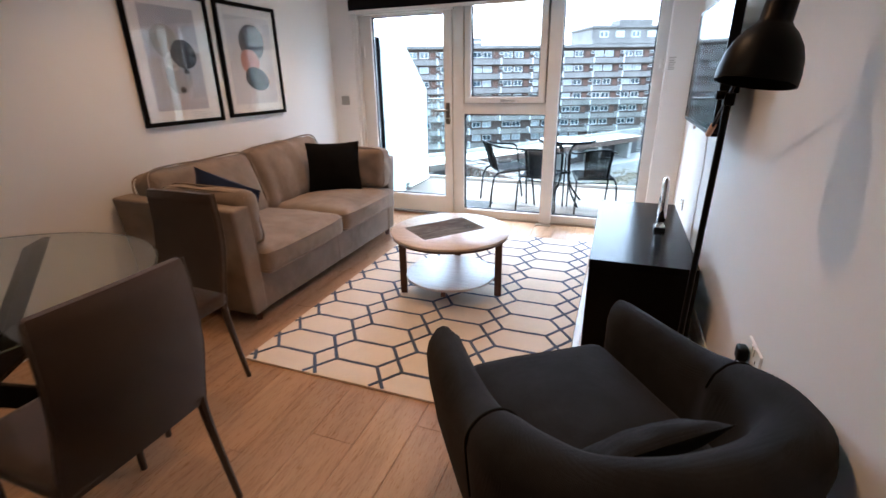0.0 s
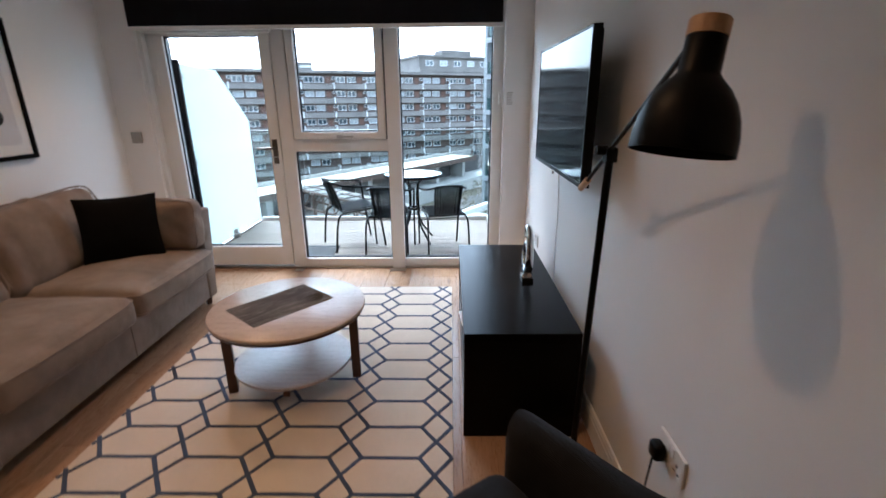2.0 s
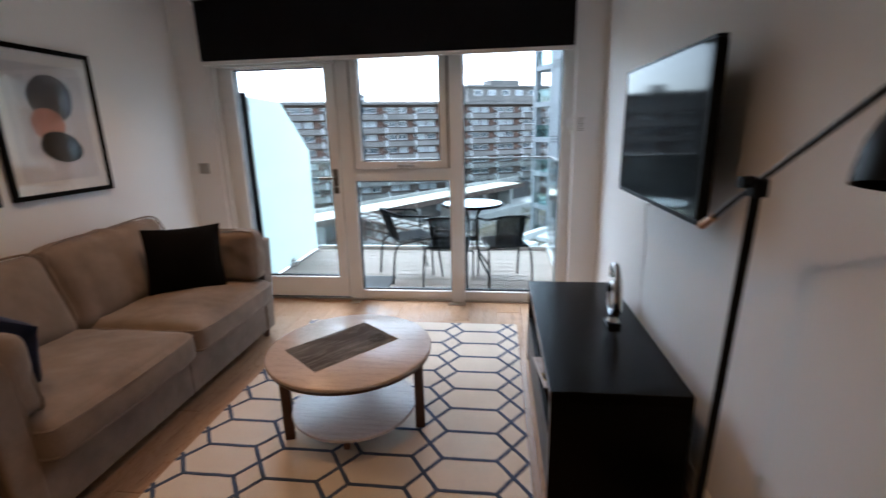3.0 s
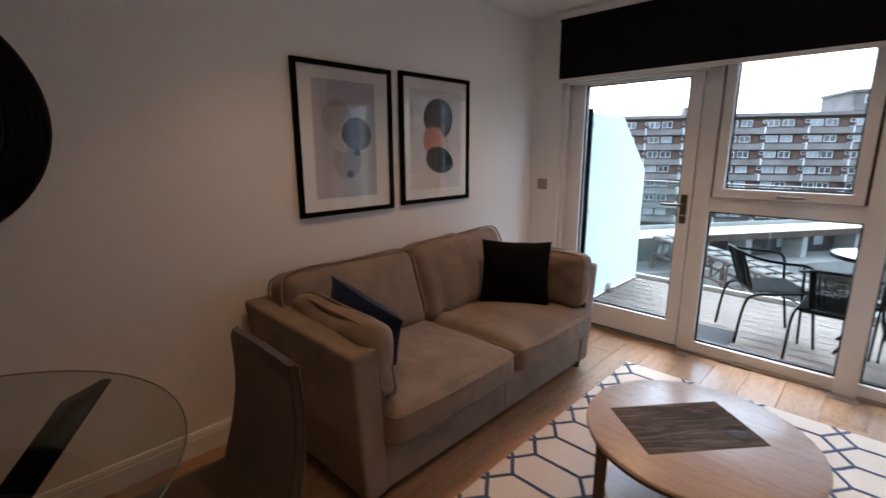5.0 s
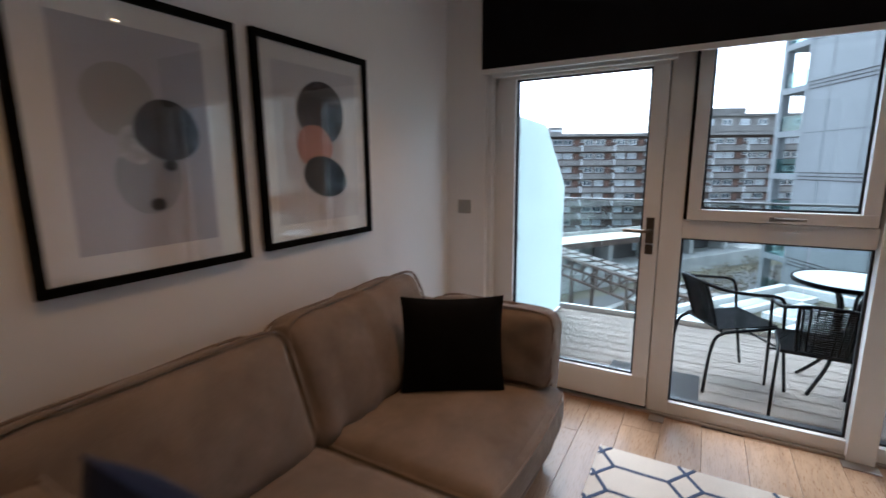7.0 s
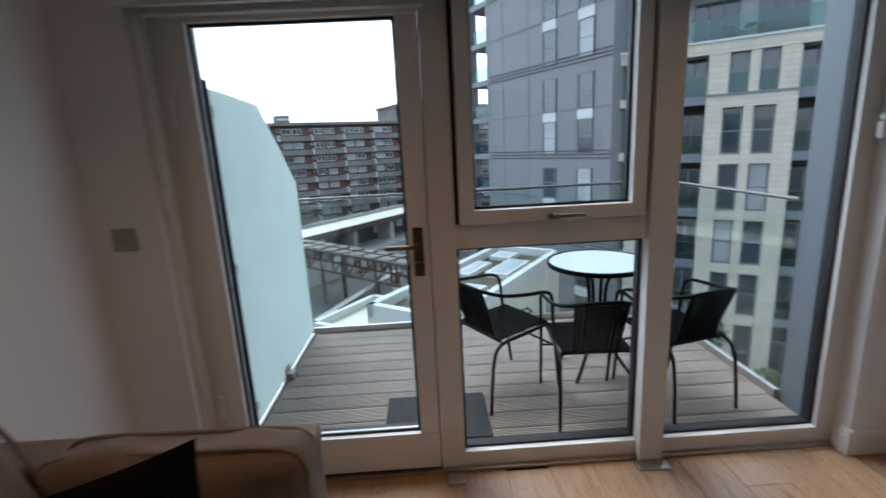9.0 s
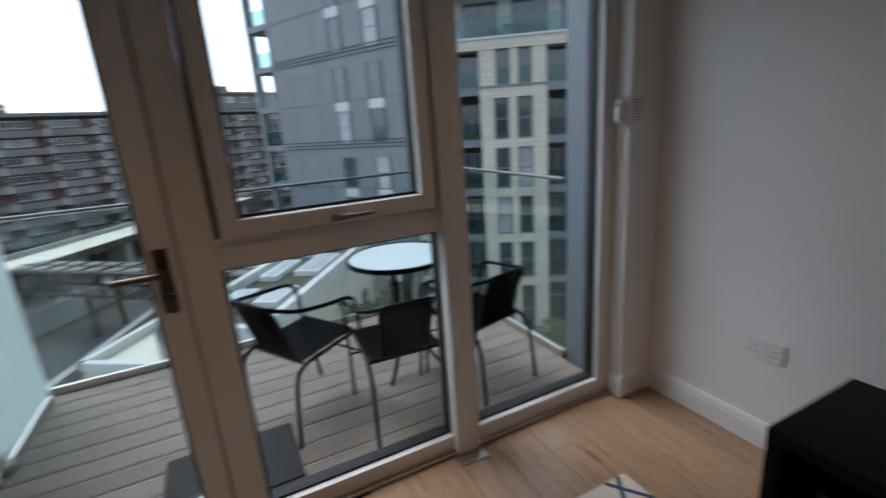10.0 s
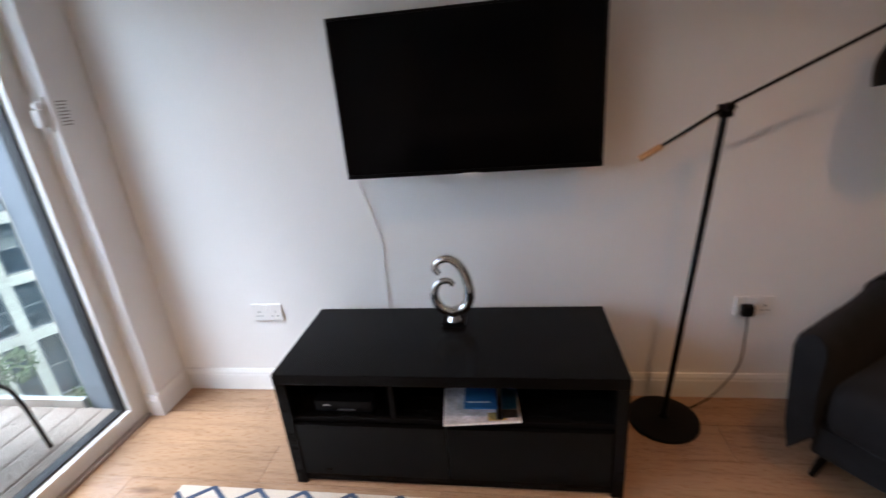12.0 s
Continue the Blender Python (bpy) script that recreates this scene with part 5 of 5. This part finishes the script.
for k in range(8):
    z = ROOF - 0.55 - PITCH * (k + 1)
    part("balcony_band", joined(box((L0, -0.2, z - 0.25), (L1, 1.4, z)), box((L0, -0.2, z), (L1, -0.05, z + 0.72), 0.01)), BANDCONCRETE, block, "weathered concrete balcony band")
    part("band_rail", box((L0, -0.16, z + 0.86), (L1, -0.10, z + 0.93)), DARKWALL, block)
    if k > 6:
        continue
    for b_ in range(int((L1 - L0) / BAY)):
        x = L0 + BAY * (b_ + 0.5)
        put_part("party_fin", (bpy.data.meshes.get("party_fin") or finish("party_fin", box((-0.12, -0.26, -0.25), (0.12, 1.4, 0.95)), FARWHITE)), block, pose(x - BAY / 2, 0, z))
        for wx in (-1.55, 0.55):
            put_part("window", wm[rng.random() < 0.45], block, pose(x + wx + 0.2 * rng.random(), 1.33, z + 0.98))
        if k < 5:
            put_part("front_door", dm, block, pose(x + 2.35, 1.34, z + 0.02))
        if k < 4:
            put_part("window", wm[2], block, pose(x - 2.75, 1.33, z + 1.55))
for b_ in range(9):
    put_part("window", wm[b_ % 2], block, pose(-1.5 + 3.3 * b_, 0.93, ROOF + 1.3))
part("upper_band", box((-4.0, 0.2, ROOF + 0.1), (30, 1.0, ROOF + 0.95)), BANDCONCRETE, block)

# a tall slab further off, above the privacy screen
slab = thing("tower_block", "plain grey concrete tower block far away", "building", (-52, 79, GROUND), 20)
part("wall", box((-5, 0, 0), (5, 9, 26.5), 0.05), CONCRETE, slab)
for k in range(8):
    part("band", box((-5.05, -0.08, 2.6 * k + 2), (5.05, 0.0, 2.6 * k + 3.2)), FARWHITE, slab)

# viaduct and truss bridge
via = thing("station_canopy", "long station canopy with pale roof and dark wall", "viaduct", (0.2, 74.0, GROUND + 0.95), 56)
part("roof", box((-62, -1.7, 4.15), (10, 3.6, 4.4)), CREAMWALL, via, "long pale flat roof")
part("fascia", box((-62, -1.85, 3.8), (10, -1.701, 4.55)), RUST, via, "dark edge board")
part("kerb", box((-62, 3.601, 3.8), (17, 3.9, 4.9)), CONCRETE, via)
for k in range(9):
    part("pier", box((-58 + 8.0 * k, -1.4, -0.95), (-57.2 + 8.0 * k, 2.6, 4.149)), CONCRETE, via)
part("rear_wall", box((-62, 1.2, -0.95), (17, 1.6, 4.149)), DARKWALL, via, "dark wall under the roof")
part("platform", box((-62, -3.6, -0.95), (17, 1.199, 1.1)), CONCRETE, via, "grey platform")
for k in range(11):
    part("poster", box((-50 + 5.6 * k, 1.12, 2.0), (-48.6 + 5.6 * k, 1.199, 3.3)), FARBLIND if k % 3 else FARWHITE, via, "pale poster panel")
truss = thing("truss_bridge", "rusty steel truss footbridge with pale panels", "bridge", (-4.2, 39.5, GROUND + 3.6), -42)
for y in (-1.3, 1.3):
    for z in (0.0, 1.9):
        part("chord", box((-14, y - 0.12, z), (12, y + 0.12, z + 0.22)), RUST, truss)
    for k in range(13):
        x = -14 + 2 * k
        part("strut", box((x - 0.07, y - 0.08, 0.22), (x + 0.07, y + 0.08, 1.9)), RUST, truss)
        part("brace", tube([(x, y, 0.1), (x + 2, y, 2.0)], 0.07, 5), RUST, truss)
for k in range(13):
    part("roof_panel", box((-14 + 2 * k + 0.3, -1.15, 2.125), (-12 + 2 * k - 0.3, 1.15, 2.18)), BANDCONCRETE, truss)
    if k > 8:
        part("wall_panel", box((-13.8 + 2 * k, -1.34, -3.6), (-12.2 + 2 * k, -1.25, -0.05)), FARWHITE, truss, "white panel")
for k in (0, 4, 8, 12):
    part("trestle", joined(box((-14.1 + 2 * k, -1.4, -3.6), (-13.8 + 2 * k, -1.1, -0.001)), box((-14.1 + 2 * k, 1.1, -3.6), (-13.8 + 2 * k, 1.4, -0.001))), RUST, truss, "steel trestle legs")
part("roof_beam", box((-14, -0.08, 2.185), (12, 0.08, 2.27)), RUST, truss)

# low building with pale roof and white parapets
def quad_bar(p, q, w, z0, z1):
    """A wall strip from p to q, w wide to its left."""
    d = (Vector(q) - Vector(p)).normalized()
    n = Vector((-d.y, d.x)) * w
    a, b = Vector(p), Vector(q)
    return prism([tuple(a), tuple(b), tuple(b + n), tuple(a + n)], z0, z1, "z", 0.02)


low = thing("low_building", "low cream building with white parapets and flat roof", "building", (2.0, 15.7, GROUND), 55.3)
RH = -5.58 - GROUND
foot = [(0, 0), (13.5, 0), (13.5, 4.6), (0, 4.6)]
part("wall", prism(foot, 0, RH - 0.5, "z"), CREAMWALL, low, "cream rendered wall")
part("roof", prism([(0.3, 0.2), (13.3, 0.2), (13.3, 4.4), (0.3, 4.4)], RH - 0.499, RH - 0.35, "z"), SCRUB, low, "sedum covered flat roof")
for a, b in zip(foot, foot[1:] + foot[:1]):
    part("parapet", quad_bar(a, b, 0.38, RH - 0.499, RH + 0.12), ROOFING, low, "white parapet")
for x, y, w, d in ((3.0, 1.0, 2.2, 1.2), (7.4, 0.9, 3.4, 1.4), (2.2, 2.8, 2.6, 1.1), (6.6, 2.9, 3.0, 1.0), (11.0, 2.4, 1.6, 1.4)):
    part("roof_light", box((x, y, RH - 0.349), (x + w, y + d, RH - 0.05), 0.03), ROOFING, low, "white roof light box")
    part("roof_light_glass", box((x + 0.25, y + 0.25, RH - 0.049), (x + w - 0.25, y + d - 0.25, RH - 0.02)), FARBLIND, low)
part("lower_wing", box((0.2, 4.62, 0), (5.0, 8.6, RH - 1.9)), CREAMWALL, low)
wing = [(0.1, 4.62), (5.1, 4.62), (5.1, 8.7), (0.1, 8.7)]
for a, b in zip(wing, wing[1:] + wing[:1]):
    part("parapet", quad_bar(a, b, 0.3, RH - 1.899, RH - 1.5), ROOFING, low, "white parapet")
for k in range(4):
    put_part("window", bpy.data.meshes.get("wing_window") or window_mesh("wing_window", 1.2, 1.6, 2, 1, FARWHITE, FARGLASS, 0.08), low, pose(3.4 + 2.7 * k, -0.05, RH - 4.2))
yard = thing("yard_wall", "long dark retaining wall beside the scrub", "wall", (-7.7, 30.0, GROUND), 67.8)
part("wall", box((-8, -0.2, 0), (15, 0.2, 2.75)), CONCRETE, yard)
part("coping", box((-8, -0.3, 2.75), (15, 0.3, 2.9)), CONCRETE, yard)

# dark grey tower
dvec = Vector((6.2, -11.9, 0)).normalized()
grey = thing("grey_tower", "dark grey panelled apartment tower with stacked slot windows", "building", (7.12, 38.5, GROUND), math.degrees(math.atan2(dvec.y, dvec.x)))
TL, TOPZ, PAIR = 12.8, 40.0, 6.15
part("wall", box((0, 0, 0), (TL, 9, TOPZ)), GREYPANEL, grey, "dark grey panel wall")
gw = [window_mesh("slot_window", 1.25, 2.25, 1, 2, GREYPANEL, FARGLASS, 0.06), window_mesh("slot_window", 1.25, 2.25, 1, 2, GREYPANEL, FARBLIND, 0.06)]
# Dark strips down both sides of a slot window, proud of the wall.
edge_strip = finish("window_edge_strip", joined(box((-0.70, -0.05, 0), (-0.63, 0.0, 2.25)), box((0.63, -0.05, 0), (0.70, 0.0, 2.25))), DARKWALL)
wp = finish("white_panel", box((-0.66, -0.05, 0), (0.66, 0.02, 0.62)), FARWHITE)
for k in range(-3, 4):
    top = 5.72 - GROUND + PAIR * k
    for i, x in enumerate((7.30, 10.66)):
        for j, zt in enumerate((top, top - 2.95)):
            if zt > TOPZ - 0.3 or zt - 2.25 < 0.2:
                continue
            put_part("slot_window", gw[(2 * k + j + i * 3) % 5 == 1], grey, pose(x, -0.05, zt - 2.25))
            put_part("window_edge_strip", edge_strip, grey, pose(x, 0, zt - 2.25))
        if 0.3 < top - 2.95 < TOPZ - 0.8:
            put_part("white_panel", wp, grey, pose(x, -0.02, top - 2.93), "white spandrel panel")
    for dz in (0.62, 0.86, 1.10):
        if 0.2 < top + dz < TOPZ - 0.1:
            part("panel_joint", box((0, -0.03, top + dz), (TL, 0.0, top + dz + 0.07)), DARKWALL, grey)
    if 0.2 < top - 2.3 < TOPZ - 0.1:
        part("panel_joint", box((0, -0.02, top - 2.30), (TL, 0.0, top - 2.27)), DARKWALL, grey)
for x in (1.9, 5.0):
    part("panel_joint", box((x, -0.015, 0), (x + 0.03, 0.0, TOPZ)), DARKWALL, grey)
for x in (-3.0, -0.35):
    part("column", box((x, 0, 0), (x + 0.45, 0.6, TOPZ)), GREYPANEL, grey, "grey balcony column")
    part("column", box((x, 5, 0), (x + 0.45, 5.6, TOPZ)), GREYPANEL, grey, "grey balcony column")
for k in range(13):
    z = 5.72 - GROUND + PAIR / 2 * (k - 6) + 0.62
    if z < 0.3:
        continue
    part("balcony_slab", box((-3.0, -0.02, z), (-0.002, 5.6, z + 0.42)), GREYPANEL, grey)
    part("balcony_front", box((-2.54, 0.1, z + 0.43), (-0.36, 0.16, z + 1.5)), GREENGLASS, grey, "pale glass balcony front")

# cream brick flats: a brick face with a shallow portal of paired windows between recessed balconies
flats = thing("cream_flats", "cream brick apartment building with paired windows and balconies", "building", (18.4, 24.3, GROUND), math.degrees(math.atan2(-0.56, 0.83)))
CT = 6.33 - GROUND
FLOORS = [3.45 - GROUND, 0.2 - GROUND, -3.02 - GROUND, -6.2 - GROUND, -9.35 - GROUND, 0.0]
BALC = [(-3.1, -1.0), (3.2, 5.5), (8.6, 10.6)]
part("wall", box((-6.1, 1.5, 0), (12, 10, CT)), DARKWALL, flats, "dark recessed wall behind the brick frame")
part("cornice", box((-6.2, -0.03, CT - 0.62), (12, 1.5, CT), 0.01), CREAMBRICK, flats, "cream brick cornice")
part("coping", box((-6.3, -0.12, CT), (12, 1.6, CT + 0.12)), FARWHITE, flats)
for a, b in ((-6.1, -5.7), (-5.16, -3.1), (5.5, 6.2), (7.2, 8.6), (10.6, 12.0)):
    part("brick_pier", box((a, 0, 0), (b, 1.5, CT - 0.621), 0.01), CREAMBRICK, flats, "cream brick pier")
for a, b in ((-1.0, 0.03), (0.97, 1.45), (2.32, 3.2)):
    part("brick_pier", box((a, 0.0, FLOORS[0]), (b, 1.5, CT - 0.621), 0.01), CREAMBRICK, flats, "cream brick pier")
for a, b in ((-1.0, -0.14), (0.83, 1.31), (2.31, 3.2)):
    part("brick_pier", box((a, -0.32, 0), (b, 1.5, 2.78 - GROUND), 0.01), CREAMBRICK, flats, "cream brick pier")
part("portal_head", box((-1.0, -0.33, 2.781 - GROUND), (3.2, 1.5, FLOORS[0] - 0.02), 0.01), CREAMBRICK, flats, "cream brick head of the portal")
part("portal_coping", box((-1.06, -0.42, FLOORS[0] - 0.019), (3.26, 0.2, FLOORS[0] + 0.09)), CLADDING, flats, "grey metal coping")


def flat_window(a, b, z0, z1, y, mat, rows=2):
    put_part("tall_window", window_mesh("tall_window", b - a - 0.03, z1 - z0 - 0.02, 1, rows, GREYPANEL, mat, 0.09), flats, pose((a + b) / 2, y, z0 + 0.01))


for i, zf in enumerate(FLOORS):
    head = (CT - 0.63) if i == 0 else FLOORS[i - 1] - (0.68 if i == 1 else 0.53)
    for n_, (a, b) in enumerate(((0.03, 0.97), (1.45, 2.32)) if i == 0 else ((-0.14, 0.83), (1.31, 2.31))):
        flat_window(a, b, zf + (0.12 if i == 0 else 0.0), head, 0.3 if i == 0 else 0.05, FARBLIND if (i + n_) % 4 == 3 else FARGLASS)
        if i == 0:
            part("window_guard", box((a, 0.16, zf + 0.15), (b, 0.19, zf + 1.2)), GREENGLASS, flats, "green-tinted glass guard")
    if i:
        for a, b in ((-0.14, 0.83), (1.31, 2.31)):
            part("brick_spandrel", box((a, -0.30, head), (b, 1.4, head + 0.53 if i > 1 else head + 0.0005), 0.01), CREAMBRICK, flats)
    for a, b in ((-5.7, -5.16), (6.2, 7.2)):
        flat_window(a, b, zf + 0.25, zf + 2.7, 0.5, FARGLASS)
        part("brick_spandrel", box((a, 0.02, zf - 0.25 if i < 5 else 0.0), (b, 1.4, zf + 0.25), 0.01), CREAMBRICK, flats)
    for a, b in BALC:
        if i < 5:
            part("balcony_slab", box((a, -0.1, zf - 0.42), (b, 1.49, zf + 0.08)), CLADDING, flats, "grey balcony slab")
        part("balcony_glass", box((a + 0.02, -0.02, zf + 0.081), (b - 0.02, 0.02, zf + 1.15)), GREENGLASS, flats, "green-tinted balcony glass")
        part("balcony_rail", box((a + 0.02, -0.03, zf + 1.151), (b - 0.02, 0.03, zf + 1.19)), RAILSTEEL, flats)
        put_part("balcony_window", window_mesh("balcony_window", b - a - 0.2, 2.25, 3, 1, GREYPANEL, FARGLASS, 0.08), flats, pose((a + b) / 2, 1.42, zf + 0.09))
part("balcony_planting", prism([(-2.4, 0), (-1.4, 0), (-1.5, 0.35), (-1.9, 0.5), (-2.3, 0.3)], 0.3, 0.6, "y"), LEAF, flats, "planter on a balcony").location.z = FLOORS[1] + 0.09
part("setback_wall", box((-6, 3.2, CT + 0.12), (12, 10, CT + 6.2)), FARWHITE, flats, "pale set-back top storey")
for k in range(5):
    put_part("setback_window", bpy.data.meshes.get("setback_window") or window_mesh("setback_window", 2.4, 2.5, 3, 1, GREYPANEL, FARGLASS, 0.07), flats, pose(-4.2 + 3.3 * k, 3.12, CT + 0.3))
part("terrace_glass", box((-6.1, 0.35, CT + 0.13), (12, 0.39, CT + 1.3)), GREENGLASS, flats, "green-tinted terrace glass")
part("terrace_slab", box((-6, 0.2, CT + 3.2), (12, 3.19, CT + 3.6)), FARWHITE, flats)
hedge = bmesh.new()
part_rng = random.Random(12)
for k in range(260):
    p = Vector((part_rng.uniform(-0.6, 3.4), part_rng.uniform(0.6, 1.1), CT + 0.13 + part_rng.uniform(0.02, 0.75)))
    u = Vector((part_rng.uniform(-1, 1), part_rng.uniform(-1, 1), part_rng.uniform(-0.6, 1))).normalized() * part_rng.uniform(0.08, 0.17)
    v = u.orthogonal().normalized() * 0.07
    hedge.faces.new([hedge.verts.new(p + q) for q in (u, v, -u, -v)])
tagged(part("terrace_planting", hedge, LEAF, flats, "leafy planting on the terrace"), kind="stuff")


def leaves(bm, c, r, count, size, seed):
    g = random.Random(seed)
    for _ in range(count):
        a, b = g.uniform(0, 2 * math.pi), math.acos(g.uniform(-1, 1))
        d = r * (0.35 + 0.65 * g.random() ** 0.5)
        p = Vector(c) + Vector((d * math.sin(b) * math.cos(a), d * math.sin(b) * math.sin(a), 0.8 * d * math.cos(b)))
        s = size * g.uniform(0.6, 1.3)
        u = Vector((g.uniform(-1, 1), g.uniform(-1, 1), g.uniform(-0.5, 0.5))).normalized()
        v = u.orthogonal().normalized()
        w = u.cross(v) * 0.25
        vs = [bm.verts.new(p + s * q) for q in (u, v * 0.55 + w, -u, -v * 0.55 + w)]
        bm.faces.new(vs)


def tree(label, at, h, r, seed, count=700):
    g = random.Random(seed)
    t = thing("tree", label, "tree", at)
    trunk = tube(curve_through([(0, 0, 0), (0.06, 0.03, h * 0.3), (-0.05, 0.08, h * 0.6), (0.05, 0, h * 0.85)], 4), [0.16 - 0.009 * i for i in range(13)], 8)
    crown = bmesh.new()
    for k in range(7):
        a = 2 * math.pi * k / 7 + g.random()
        z0 = h * g.uniform(0.35, 0.6)
        tip = Vector((math.cos(a) * r * 0.75, math.sin(a) * r * 0.75, h * g.uniform(0.6, 0.9)))
        tube([(0, 0, z0), Vector((0, 0, z0)).lerp(tip, 0.5) + Vector((0, 0, 0.2)), tip], [0.06, 0.04, 0.015], 5, bm=trunk)
        leaves(crown, tip, r * g.uniform(0.4, 0.6), count // 8, 0.16, seed * 31 + k)
    leaves(crown, (0, 0, h * 0.85), r * 0.6, count // 8, 0.16, seed * 77)
    part("trunk", trunk, BARK, t, smooth=True)
    tagged(part("crown", crown, LEAF if at[1] < 28 else DRYLEAF, t, "uneven crown of small leaves"), kind="stuff")


for k, (x, y, h, r) in enumerate([(6.2, 21.5, 6.2, 2.2), (9.6, 23.5, 5.4, 2.0), (11.8, 17.0, 5.0, 1.8), (14.6, 21.0, 5.6, 2.0), (-6.5, 33.0, 2.6, 1.7), (3.0, 46.0, 5.5, 2.4), (8.0, 50.0, 6.5, 2.8), (17.5, 16.5, 4.0, 1.7), (-9.5, 29.0, 2.4, 1.8)]):
    tree("green leafy tree at the foot of the buildings" if y < 28 else "brownish tree beside the railway", (x, y, GROUND), h, r, k + 3)

# ---- floorboards and decking ----
PWID, PLEN = W / 17, 1.285
plank = finish("plank", box((0.0006, 0.0006, -0.0115), (PWID - 0.0006, PLEN - 0.0006, 0.0), 0.0012, 1), OAK)
for i in range(17):
    y = BACK - ((i * 0.43) % 1.0) * PLEN
    while y < 0.0:
        lo, hi = max(y, BACK), min(y + PLEN, -0.012)
        if hi - lo > 0.05:
            if hi - lo > PLEN - 0.01:
                put_part("plank", plank, floor, pose(i * PWID, lo, 0))
            else:
                part("plank", moved(box((0.0006, 0.0006, -0.0115), (PWID - 0.0006, hi - lo - 0.0006, 0.0), 0.0012, 1), Matrix.Identity(4)), OAK, floor).matrix_basis = pose(i * PWID, lo, 0)
        y += PLEN


def deck_board(length, width):
    bm = box((0.0, 0.0, -0.028), (length, width, -0.004), 0.002, 1)
    for k in range(9):
        y = 0.008 + (width - 0.016) * k / 9
        box((0.001, y, -0.0038), (length - 0.001, y + (width - 0.016) / 9 - 0.004, -0.0005), bm=bm)
    return finish("deck_board", bm, DECKWOOD)


DW = (1.694 - 0.125) / 11
board = deck_board(3.10 - 0.238, DW - 0.006)
for k in range(11):
    put_part("deck_board", board, deck, pose(0.238, 0.125 + DW * k, 0.0))
